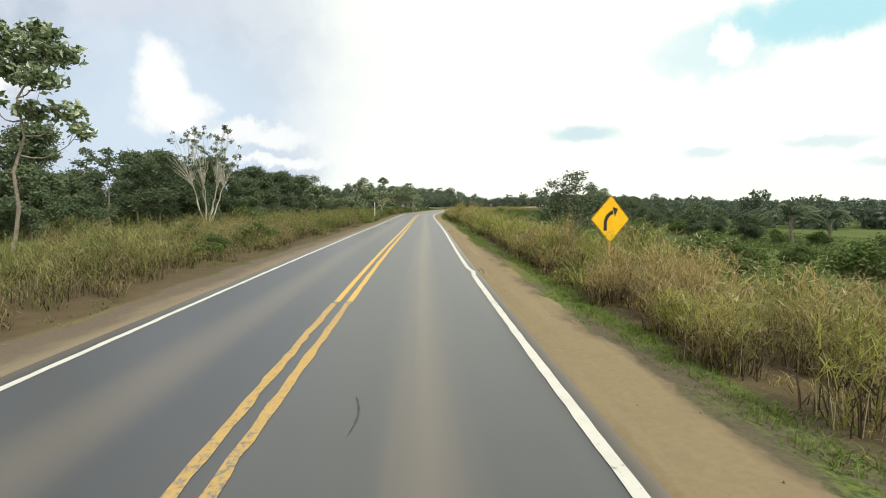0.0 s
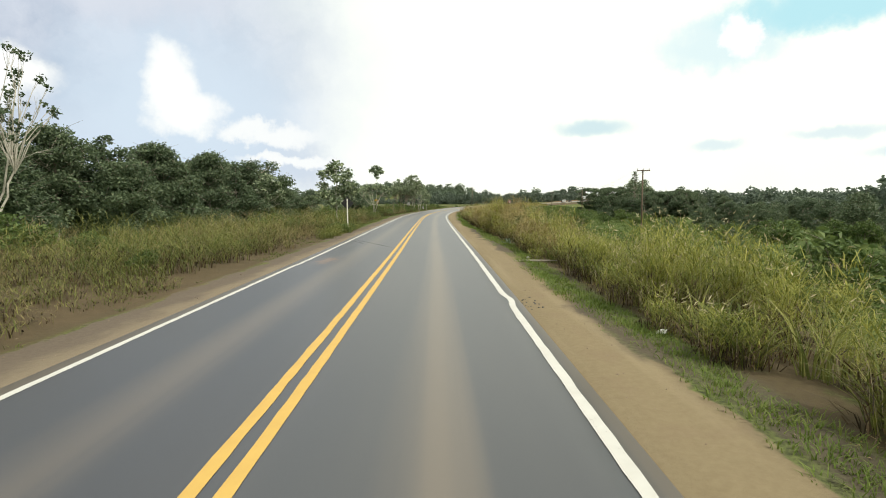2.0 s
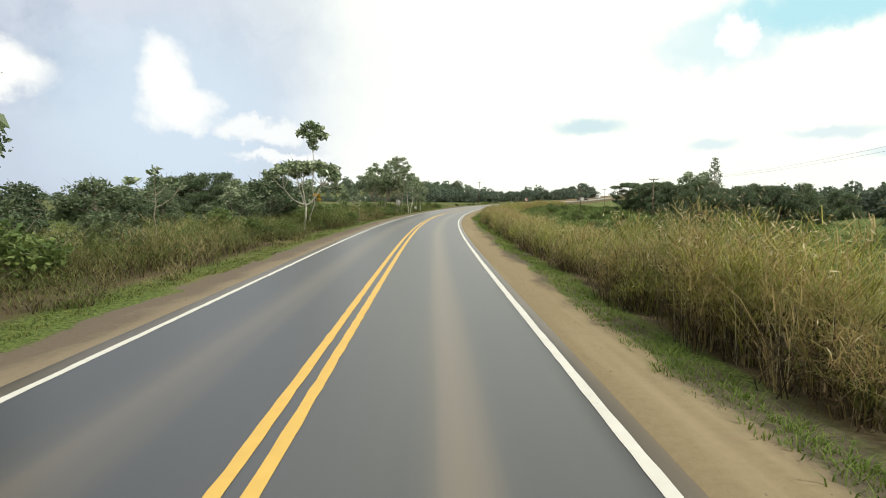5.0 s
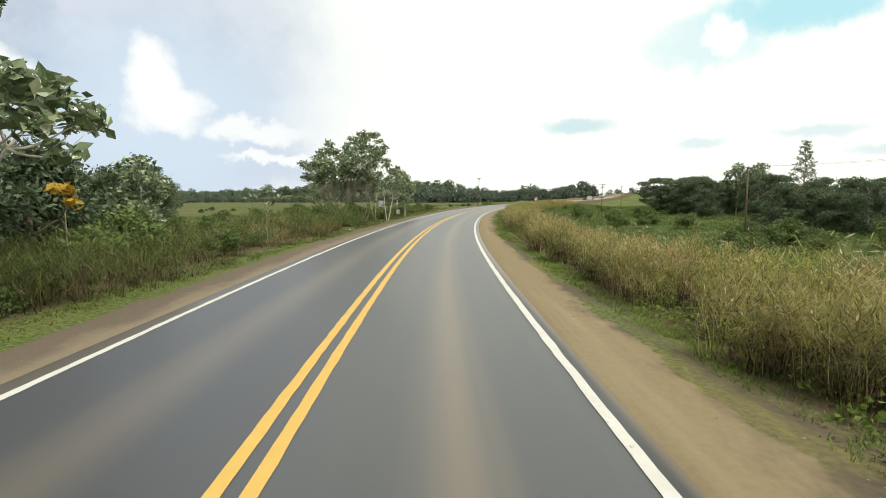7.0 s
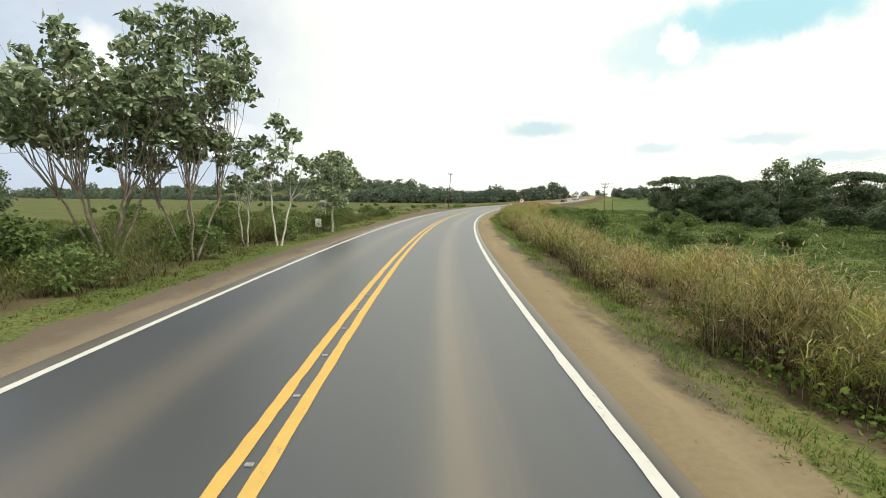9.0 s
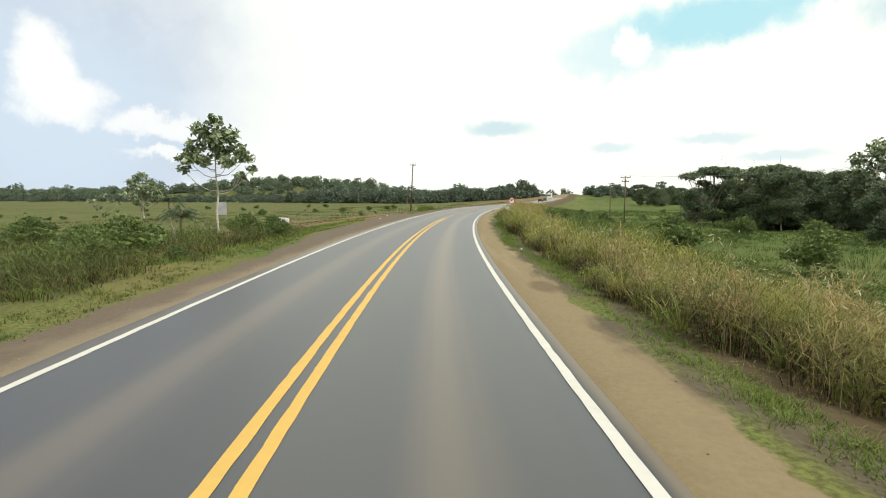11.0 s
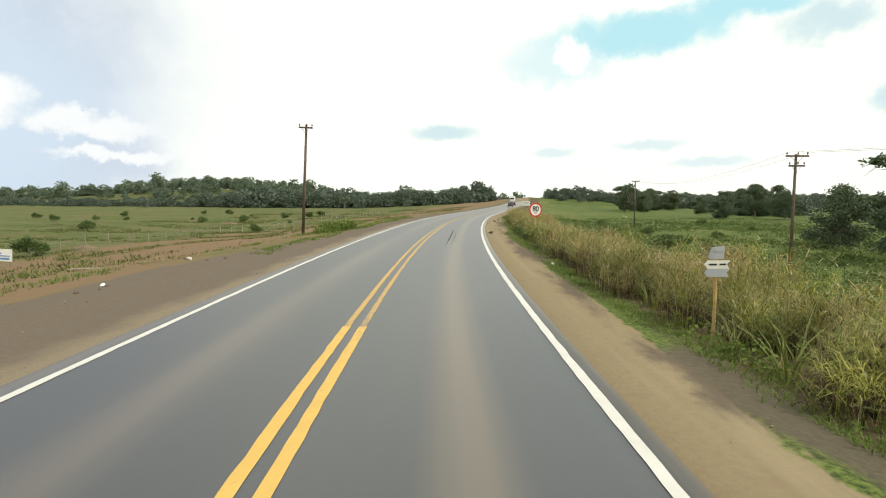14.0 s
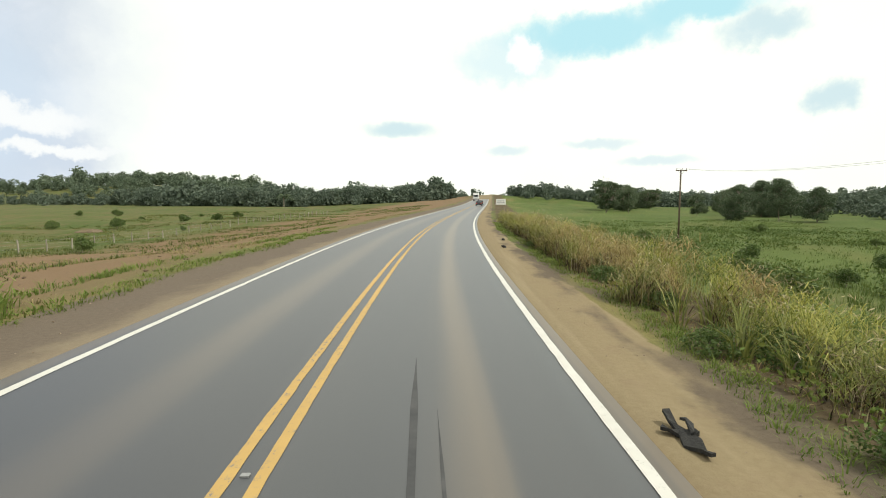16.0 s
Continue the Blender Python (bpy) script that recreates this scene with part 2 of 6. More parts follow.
def ground_material():
    m, w, bsdf, uv, u, s = surface("ground")
    fine = w.noise(uv, 9, 8, 0.7)
    mid = w.noise(uv, 1.3, 5, 0.6)
    wide = w.noise(w.scaled(uv, (1, 0.4, 1)), 0.12, 4)
    edge = w.noise(w.scaled(uv, (1, 0.55, 1)), 0.8, 5, 0.65)
    far = w.noise(uv, 0.018, 5, 0.6)
    # meadow, with straw and bare places
    grass = w.mix(w.step(fine, 0.36, 0.64), (0.03, 0.045, 0.014), (0.125, 0.16, 0.04))
    straw = w.mix(fine, (0.12, 0.095, 0.04), (0.22, 0.175, 0.08))
    field = w.mix(w.math("MULTIPLY", w.step(wide, 0.45, 0.66), 0.75), grass, straw)
    meadow = w.mix(w.step(far, 0.38, 0.62), (0.038, 0.068, 0.019), (0.08, 0.108, 0.032))
    grazed = w.mix(w.step(w.noise(w.scaled(uv, (1, 0.35, 1)), 0.045, 5, 0.6), 0.4, 0.6), (0.036, 0.056, 0.018), (0.08, 0.084, 0.032))
    meadow = w.mix(w.math("MULTIPLY", w.step(u, -6.0, -16.0), w.step(s, 205.0, 245.0)), meadow, grazed)
    meadow = w.mix(w.math("MULTIPLY", w.step(u, -6.0, -16.0), w.step(s, 245.0, 205.0)), meadow, w.mix(far, (0.045, 0.066, 0.02), (0.09, 0.11, 0.036)))
    away = w.step(w.math("ABSOLUTE", w.math("ADD", u, 1.0)), 11.0, 24.0)
    field = w.mix(w.math("MULTIPLY", away, 0.7), field, w.mix(mid, meadow, grass))
    # red-brown soil
    soil = w.mix(fine, (0.115, 0.074, 0.042), (0.215, 0.145, 0.084))
    left = w.math("MULTIPLY", w.step(u, -5.0, -9.0), w.step(s, 228.0, 252.0))
    bare = w.math("MULTIPLY", w.math("MULTIPLY", left, w.step(w.math("ABSOLUTE", w.math("ADD", u, 26.0)), 20.0, 12.0)), w.step(w.math("ADD", w.math("MULTIPLY", mid, 0.6), w.math("MULTIPLY", w.noise(w.scaled(uv, (0.22, 0.07, 1)), 1.0, 4), 0.8)), 0.5, 0.66))
    dull = w.math("MULTIPLY", w.step(s, 195.0, 235.0), w.step(u, -7.0, -12.0))
    field = w.mix(w.math("MULTIPLY", dull, w.step(w.noise(w.scaled(uv, (0.35, 0.12, 1)), 1.0, 5, 0.6), 0.43, 0.68)), field, w.mix(fine, (0.085, 0.07, 0.032), (0.155, 0.125, 0.06)))
    field = w.mix(bare, field, soil)
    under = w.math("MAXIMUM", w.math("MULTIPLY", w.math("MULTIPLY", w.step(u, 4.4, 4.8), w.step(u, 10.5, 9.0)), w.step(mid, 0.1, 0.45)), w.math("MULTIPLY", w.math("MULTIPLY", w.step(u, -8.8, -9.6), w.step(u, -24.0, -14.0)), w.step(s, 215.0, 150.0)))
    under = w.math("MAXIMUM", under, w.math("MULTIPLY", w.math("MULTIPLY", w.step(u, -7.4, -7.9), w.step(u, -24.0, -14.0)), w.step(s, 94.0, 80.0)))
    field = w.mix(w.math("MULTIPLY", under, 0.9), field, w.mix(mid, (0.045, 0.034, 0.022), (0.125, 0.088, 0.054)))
    # dirt shoulders with a ragged edge
    dirt = w.mix(fine, (0.158, 0.121, 0.070), (0.246, 0.196, 0.119))
    dirt = w.mix(w.math("MULTIPLY", w.step(mid, 0.48, 0.75), 0.5), dirt, (0.18, 0.13, 0.085))
    dirt = w.mix(w.math("MULTIPLY", w.step(w.noise(w.scaled(uv, (1.5, 0.06, 1)), 1.0, 3), 0.5, 0.7), 0.45), dirt, (0.28, 0.228, 0.143))
    dirt = w.mix(w.math("MULTIPLY", w.step(u, -2.0, -5.0), 0.6), dirt, w.mix(fine, (0.132, 0.106, 0.08), (0.2, 0.167, 0.13)))
    grey = w.mix(fine, (0.082, 0.065, 0.049), (0.16, 0.127, 0.096))
    wob = w.math("MULTIPLY", w.math("SUBTRACT", edge, 0.5), 2.0)
    uu = w.math("ADD", u, wob)
    right_in = w.step(w.math("SUBTRACT", w.math("ADD", u, w.math("MULTIPLY", wob, 0.6)), w.math("MULTIPLY", w.step(s, 235.0, 258.0), 0.4)), 3.5, 3.38)
    left_wide = w.math("ADD", w.math("MULTIPLY", w.step(s, 205.0, 225.0), 1.5), w.math("SUBTRACT", w.math("MULTIPLY", w.step(s, 236.0, 254.0), 2.6), w.math("MULTIPLY", w.step(s, 256.0, 272.0), 2.9)))
    ul = w.math("ADD", uu, left_wide)
    left_in = w.step(ul, -7.7, -7.5)
    verge = w.mix(w.math("MULTIPLY", w.step(uu, -6.2, -7.0), w.step(u, 0.0, -4.0)), dirt, grey)
    col = w.mix(w.math("MULTIPLY", right_in, left_in), field, verge)
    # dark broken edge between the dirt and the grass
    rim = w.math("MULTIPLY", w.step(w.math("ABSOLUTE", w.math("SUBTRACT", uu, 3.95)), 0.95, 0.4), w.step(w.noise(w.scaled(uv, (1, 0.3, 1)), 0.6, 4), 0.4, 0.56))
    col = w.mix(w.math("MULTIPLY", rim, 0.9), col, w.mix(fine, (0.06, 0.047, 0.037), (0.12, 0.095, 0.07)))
    # damp places on the dirt
    for cu, cs, ru, rs in ((3.05, 200.6, 0.42, 1.0), (2.72, 38.3, 0.16, 0.4)):
        d = w.math("ADD", w.math("POWER", w.math("DIVIDE", w.math("SUBTRACT", u, cu), ru), 2.0), w.math("POWER", w.math("DIVIDE", w.math("SUBTRACT", s, cs), rs), 2.0))
        d = w.math("ADD", d, w.math("MULTIPLY", w.math("SUBTRACT", mid, 0.5), 1.6))
        col = w.mix(w.math("MULTIPLY", w.step(d, 1.5, 0.4), 0.65), col, w.mix(fine, (0.075, 0.056, 0.036), (0.13, 0.098, 0.062)))
    w.put(bsdf.inputs["Base Color"], col)
    bsdf.inputs["Roughness"].default_value = 0.95
    bsdf.inputs["Specular IOR Level"].default_value = 0.1
    bumped(w, bsdf, w.math("ADD", fine, mid), 0.5, 0.04)
    return m


def paint_material(name, light, dark, hold=0.0):
    """hold: how much of the paint still stands; at 0 it is patchily worn."""
    m, w, bsdf, uv, u, s = surface(name)
    wear = w.noise(w.scaled(uv, (1, 0.6, 1)), 14, 8, 0.75)
    blot = w.noise(w.scaled(uv, (1, 0.25, 1)), 0.7, 3)
    col = w.mix(w.noise(uv, 3, 5), light, dark)
    old = w.math("MULTIPLY", w.math("MULTIPLY", w.step(w.math("ABSOLUTE", w.math("SUBTRACT", s, 254.0)), 13.0, 5.0), w.step(u, -1.9, -1.8)), w.step(u, 0.0, -1.0))
    old = w.math("ADD", w.math("MULTIPLY", old, 0.055), w.math("MULTIPLY", w.step(s, 13.4, 12.8), 0.05))
    worn = w.step(w.math("ADD", w.math("ADD", wear, old), w.math("MULTIPLY", blot, 0.35)), 0.72 + hold, 0.86 + hold)
    col = w.mix(worn, col, (0.14, 0.135, 0.13))
    w.put(bsdf.inputs["Base Color"], col)
    bsdf.inputs["Roughness"].default_value = 0.7
    bumped(w, bsdf, wear, 0.3, 0.004)
    return m


ASPHALT = asphalt_material()
GROUND = ground_material()
YELLOW_PAINT = paint_material("yellow_road_paint", (0.56, 0.36, 0.085), (0.45, 0.28, 0.068), hold=0.08)
OLD_YELLOW = paint_material("old_yellow_road_paint", (0.44, 0.285, 0.085), (0.34, 0.22, 0.075))
WHITE_PAINT = paint_material("white_road_paint", (0.56, 0.55, 0.51), (0.42, 0.40, 0.36), hold=0.05)
DRY_GRASS = material("dry_grass", [(0.24, (0.06, 0.058, 0.02)), (0.42, (0.185, 0.15, 0.05)), (0.56, (0.40, 0.31, 0.13)), (0.74, (0.185, 0.115, 0.056))],
                     scale=0.9, detail=2, island=0.42, big=0.42, big_scale=0.07, rough=0.7, through_light=0.3)
GREEN_GRASS = material("green_grass", [(0.25, (0.06, 0.09, 0.018)), (0.5, (0.225, 0.24, 0.045)), (0.75, (0.5, 0.45, 0.12))],
                       scale=0.9, detail=2, island=0.45, big=0.3, big_scale=0.09, rough=0.7, through_light=0.3)
ROUGH_GRASS = material("rough_grass", [(0.25, (0.036, 0.055, 0.015)), (0.5, (0.105, 0.13, 0.032)), (0.75, (0.235, 0.225, 0.07))],
                       scale=0.9, detail=2, island=0.45, big=0.3, big_scale=0.09, rough=0.7, through_light=0.3)
MIXED_GRASS = material("mixed_grass", [(0.25, (0.045, 0.066, 0.017)), (0.5, (0.15, 0.172, 0.042)), (0.75, (0.35, 0.33, 0.1))],
                       scale=0.9, detail=2, island=0.45, big=0.35, big_scale=0.12, rough=0.7, through_light=0.3)
# dead leaves, with the shade low in the grass put into their colour
SHADE_THATCH = material("dead_thatch", [(0.25, (0.026, 0.02, 0.011)), (0.5, (0.07, 0.05, 0.027)), (0.75, (0.15, 0.10, 0.054))], scale=1.5, island=0.5, rough=0.85, through_light=0.1)
DULL_GRASS = material("dull_dry_grass", [(0.24, (0.05, 0.05, 0.02)), (0.42, (0.16, 0.14, 0.056)), (0.56, (0.33, 0.27, 0.13)), (0.74, (0.16, 0.11, 0.058))],
                      scale=0.9, detail=2, island=0.35, big=0.45, big_scale=0.09, rough=0.75, through_light=0.25)
VALLEY_GRASS = material("valley_grass", [(0.25, (0.042, 0.072, 0.02)), (0.5, (0.105, 0.152, 0.04)), (0.75, (0.2, 0.225, 0.07))],
                        scale=0.5, detail=3, island=0.4, big=0.35, big_scale=0.06, rough=0.75, through_light=0.25)
SEED_HEAD = material("seed_head", [(0.2, (0.32, 0.26, 0.14)), (0.8, (0.6, 0.53, 0.34))], scale=2, island=0.6, rough=0.8, through_light=0.3)
LAWN = material("short_grass", [(0.25, (0.06, 0.1, 0.018)), (0.5, (0.135, 0.19, 0.036)), (0.75, (0.22, 0.235, 0.066))], scale=0.7, island=0.4, big=0.3,
                big_scale=0.2, rough=0.75, through_light=0.3)
LEAF_DARK = material("dark_leaf", [(0.2, (0.044, 0.07, 0.036)), (0.5, (0.088, 0.125, 0.062)), (0.8, (0.165, 0.205, 0.105))], scale=1.2, island=0.5, rough=0.55, spec=0.4,
                     through_light=0.24, random_object=0.2)
LEAF_BROAD = material("broad_leaf", [(0.15, (0.06, 0.092, 0.038)), (0.5, (0.14, 0.19, 0.09)), (0.85, (0.42, 0.47, 0.29))], scale=1.2, island=0.7,
                      rough=0.33, spec=0.7, through_light=0.22)
LEAF_LIGHT = material("light_leaf", [(0.15, (0.048, 0.08, 0.024)), (0.5, (0.1, 0.15, 0.042)), (0.85, (0.2, 0.245, 0.075))], scale=1.2, island=0.6,
                      rough=0.6, through_light=0.28, random_object=0.2)
LEAF_YELLOW = material("yellowed_leaf", [(0.2, (0.35, 0.22, 0.03)), (0.8, (0.55, 0.36, 0.05))], scale=2, island=0.6, rough=0.6, through_light=0.3)
# the blue-grey of distant haze is mixed into these leaf tones
HAZY_FAR_LEAF = material("hazy_far_leaf", [(0.2, (0.06, 0.088, 0.066)), (0.5, (0.105, 0.138, 0.098)), (0.85, (0.17, 0.2, 0.13))], scale=0.12, island=0.45, big=0.3,
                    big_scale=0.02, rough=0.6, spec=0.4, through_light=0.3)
# lighter still, as haze over the distant hill is put into the colour
HAZY_HILL_LEAF = material("hazy_hill_leaf", [(0.2, (0.07, 0.1, 0.07)), (0.5, (0.125, 0.165, 0.105)), (0.85, (0.2, 0.24, 0.145))], scale=0.12, island=0.45, big=0.35,
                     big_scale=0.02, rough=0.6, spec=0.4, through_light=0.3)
BARK = material("grey_bark", [(0.3, (0.16, 0.13, 0.10)), (0.7, (0.33, 0.29, 0.23))], scale=6, rough=0.9, bump=0.5, bump_scale=25)
PALE_BARK = material("pale_bark", [(0.3, (0.36, 0.33, 0.27)), (0.7, (0.60, 0.56, 0.48))], scale=4, rough=0.85, bump=0.4, bump_scale=25)
POLE_WOOD = material("weathered_pole_wood", [(0.3, (0.085, 0.062, 0.045)), (0.7, (0.17, 0.125, 0.09))], scale=5, rough=0.9, bump=0.4, bump_scale=30)
POST_WOOD = material("grey_post_wood", [(0.3, (0.20, 0.175, 0.14)), (0.7, (0.34, 0.30, 0.25))], scale=5, rough=0.9, bump=0.4, bump_scale=30, random_object=0.4)
SIGN_POST = material("ochre_sign_post", [(0.3, (0.42, 0.27, 0.10)), (0.7, (0.56, 0.38, 0.17))], scale=5, rough=0.8, bump=0.3, bump_scale=30)
SIGN_YELLOW = material("yellow_sign_sheet", [(0.3, (0.82, 0.44, 0.008)), (0.7, (0.88, 0.50, 0.012))], scale=3, rough=0.45)
SIGN_BLACK = material("black_sign_sheet", [(0.3, (0.014, 0.014, 0.014)), (0.7, (0.03, 0.03, 0.03))], scale=5, rough=0.6)
SIGN_WHITE = material("white_sign_sheet", [(0.3, (0.74, 0.73, 0.70)), (0.7, (0.82, 0.81, 0.78))], scale=3, rough=0.5)
SIGN_RED = material("red_sign_sheet", [(0.3, (0.50, 0.028, 0.022)), (0.7, (0.60, 0.04, 0.03))], scale=3, rough=0.5)
SIGN_BLUE = material("blue_sign_print", [(0.3, (0.10, 0.22, 0.42)), (0.7, (0.15, 0.30, 0.52))], scale=3, rough=0.6)
METAL = material("galvanised_metal", [(0.3, (0.30, 0.30, 0.30)), (0.7, (0.45, 0.45, 0.44))], scale=6, rough=0.5, metal=0.7)
RUBBER = material("torn_rubber", [(0.3, (0.012, 0.012, 0.012)), (0.7, (0.035, 0.033, 0.03))], scale=20, rough=0.8, bump=0.6, bump_scale=60)
LITTER = material("white_litter", [(0.3, (0.65, 0.64, 0.60)), (0.7, (0.8, 0.79, 0.76))], scale=12, rough=0.7)
STONE = material("brown_stone", [(0.3, (0.14, 0.10, 0.07)), (0.7, (0.27, 0.21, 0.15))], scale=12, rough=0.95, bump=0.5)
WALL_PAINT = material("white_wall_paint", [(0.3, (0.62, 0.60, 0.52)), (0.7, (0.76, 0.74, 0.66))], scale=1.0, rough=0.85)
PANEL_GREY = material("weathered_panel", [(0.3, (0.32, 0.33, 0.35)), (0.7, (0.42, 0.43, 0.45))], scale=1.5, rough=0.6)
GLASS_DARK = material("dark_glass", [(0.3, (0.02, 0.022, 0.025)), (0.7, (0.03, 0.033, 0.036))], scale=1.0, rough=0.1, spec=0.6)
CAR_PAINT = material("dark_car_paint", [(0.3, (0.02, 0.02, 0.024)), (0.7, (0.03, 0.03, 0.034))], scale=1.0, rough=0.25, spec=0.6)
TRUCK_PAINT = material("white_truck_paint", [(0.3, (0.66, 0.66, 0.64)), (0.7, (0.74, 0.74, 0.72))], scale=1.0, rough=0.4)
SKID = material("skid_rubber", [(0.3, (0.034, 0.035, 0.037)), (0.7, (0.075, 0.074, 0.074))], scale=3, rough=0.8)
RED_DIRT = material("red_dirt", [(0.3, (0.085, 0.058, 0.042)), (0.5, (0.13, 0.088, 0.06)), (0.7, (0.2, 0.135, 0.088))], scale=5, rough=0.95, bump=0.8, bump_scale=18)
DAMP_DIRT = material("damp_dirt", [(0.3, (0.115, 0.084, 0.054)), (0.7, (0.165, 0.125, 0.08))], scale=5, rough=0.9, bump=0.3, bump_scale=18)
INSULATOR = material("brown_insulator", [(0.3, (0.10, 0.05, 0.03)), (0.7, (0.14, 0.07, 0.045))], scale=5, rough=0.3)

# ---- the line of the road: headings and heights by metres along the lane ----
ROAD_TURN = [(0.0, -1.02), (17.9, -0.22), (35.1, 0.44), (51.8, 0.17), (68.2, -0.19), (84.4, 0.05), (100.6, 0.10), (116.9, 0.82), (133.5, 2.40),
             (150.4, 4.66), (167.7, 6.84), (185.6, 8.68), (203.6, 10.81), (221.2, 13.20), (238.2, 15.07), (255.3, 17.20), (272.9, 19.61),
             (309.8, 23.61), (335.0, 25.6), (370.0, 26.8), (450.0, 26.6), (5000.0, 26.6)]
ROAD_RISE = [(-300, 0.0), (0, 0.0), (50, 0.14), (100, 0.15), (150, 0.34), (200, 0.62), (250, 0.96), (300, 1.40), (350, 1.55), (450, 2.4), (520, 3.7), (620, 5.9),
             (700, 6.3), (900, 3.0), (1600, 2.0), (5000, 2.0)]
STEP = 0.5
S0 = -200.0
S_ALL = np.arange(S0, 5000, STEP)
HEAD = np.radians(np.interp(S_ALL, *zip(*ROAD_TURN)))
kern = np.hanning(41) / np.hanning(41).sum()
HEAD = np.convolve(np.pad(HEAD, 20, mode="edge"), kern, mode="valid")
RX = np.concatenate([[0], np.cumsum(np.sin((HEAD[1:] + HEAD[:-1]) / 2) * STEP)])
RY = np.concatenate([[0], np.cumsum(np.cos((HEAD[1:] + HEAD[:-1]) / 2) * STEP)])
i0 = int(round(-S0 / STEP))
RX, RY = RX - RX[i0], RY - RY[i0]
RISE = np.interp(S_ALL, *zip(*ROAD_RISE))
kern = np.hanning(81) / np.hanning(81).sum()
RISE = np.convolve(np.pad(RISE, 40, mode="edge"), kern, mode="valid")
MEAN = radians(16.0)          # far off, the cross lines of the ground run straight at this heading
REACH = 40.0


def plan(s, u):
    """World x, y of a place s metres along and u metres to the right of the lane's middle."""
    s, u = np.asarray(s, float), np.asarray(u, float)
    x, y, h = np.interp(s, S_ALL, RX), np.interp(s, S_ALL, RY), np.interp(s, S_ALL, HEAD)
    near = np.clip(u, -REACH, REACH)
    far = u - near
    return x + near * np.cos(h) + far * math.cos(MEAN), y - near * np.sin(h) - far * math.sin(MEAN)


def along(x, y):
    """s, u of one world place: the way back from plan()."""
    d = (RX - x) ** 2 + (RY - y) ** 2
    i = int(np.argmin(d))
    u = (x - RX[i]) * math.cos(HEAD[i]) - (y - RY[i]) * math.sin(HEAD[i])
    if abs(u) > REACH:
        sg = REACH if u > 0 else -REACH
        dx, dy = x - RX - sg * np.cos(HEAD), y - RY + sg * np.sin(HEAD)
        i = int(np.argmin(np.abs(dx * math.sin(MEAN) + dy * math.cos(MEAN))))
        u = sg + dx[i] * math.cos(MEAN) - dy[i] * math.sin(MEAN)
    return float(S_ALL[i]), float(u)


PROFILE = [(-3500, 6), (-1500, 4), (-900, 2.5), (-400, 0.5), (-200, -0.6), (-110, -1.3), (-60, -1.4), (-36, -1.1), (-22, -0.55), (-13, -0.2), (-9.5, -0.02),
           (-8.3, -0.12), (-7.4, -0.08), (-6.1, -0.035), (-5.95, -0.1), (2.1, -0.1), (2.25, -0.03), (3.7, -0.07), (4.1, -0.14), (5.0, -0.22), (6.2, -0.45),
           (9, -0.9), (14, -1.9), (22, -2.6), (40, -2.9), (80, -2.8), (160, -2.0), (300, 0), (700, 3), (1500, 4), (3500, 6)]
FAR_RISE = [(-300, 0.0), (50, 0.1), (150, 0.34), (300, 1.3), (500, 1.6), (5000, 2.0)]
MOUNDS = [(-70, 1040, 170, 120, 22), (-330, 1150, 230, 140, 5), (218, 572, 46, 40, 4), (120, 1500, 400, 150, 5), (700, 1300, 400, 200, 8)]


TILT = [(-200, 0.018), (60, 0.017), (100, 0.0), (116, -0.006), (200, -0.008), (250, -0.01), (275, -0.013), (330, -0.012), (420, 0.0)]          # cross slope of the lanes


def cant(s, u):
    """How far the tilt of the carriageway lifts a place above the centre line; it dies out beyond the verges."""
    across = np.asarray(u, float) + 1.87
    return np.interp(s, *zip(*TILT)) * np.clip(across, -5.5, 5.5) * np.clip((16 - np.abs(across)) / 8, 0, 1)


def ground_z(s, u):
    s, u = np.asarray(s, float), np.asarray(u, float)
    close = np.exp(-((u + 1.85) / 70.0) ** 2)
    z = np.interp(s, S_ALL, RISE) * close + np.interp(s, *zip(*FAR_RISE)) * (1 - close) + np.interp(u, *zip(*PROFILE)) + cant(s, u)
    x, y = plan(s, u)
    off = np.clip((np.abs(u + 1.8) - 6.5) / 14, 0, 1)
    z = z + off * (0.16 * np.sin(x * 0.31 + 1.1 * np.sin(y * 0.13)) + 0.14 * np.sin(y * 0.27 + x * 0.09) + 0.25 * np.sin(x * 0.061 + y * 0.047))
    low = np.clip((s - 212) / 55, 0, 1) * np.interp(u, [-130, -60, -38, -24, -13, -9], [0, 1.0, 1.0, 0.6, 0.12, 0])
    z = z - 2.0 * low * (2 - np.clip((s - 212) / 55, 0, 1)) * np.clip((520 - s) / 150, 0, 1)          # the pasture lies below the road
    shoulder = np.clip((np.abs(u + 1.85) - 4.2) / 1.0, 0, 1)
    z = z + shoulder * 0.018 * (np.sin(s * 1.7 + 2 * u) + np.sin(s * 0.9 - 3 * u))
    for mx, my, a, b, h in MOUNDS:
        z = z + h * np.exp(-((x - mx) / a) ** 2 - ((y - my) / b) ** 2)
    return z


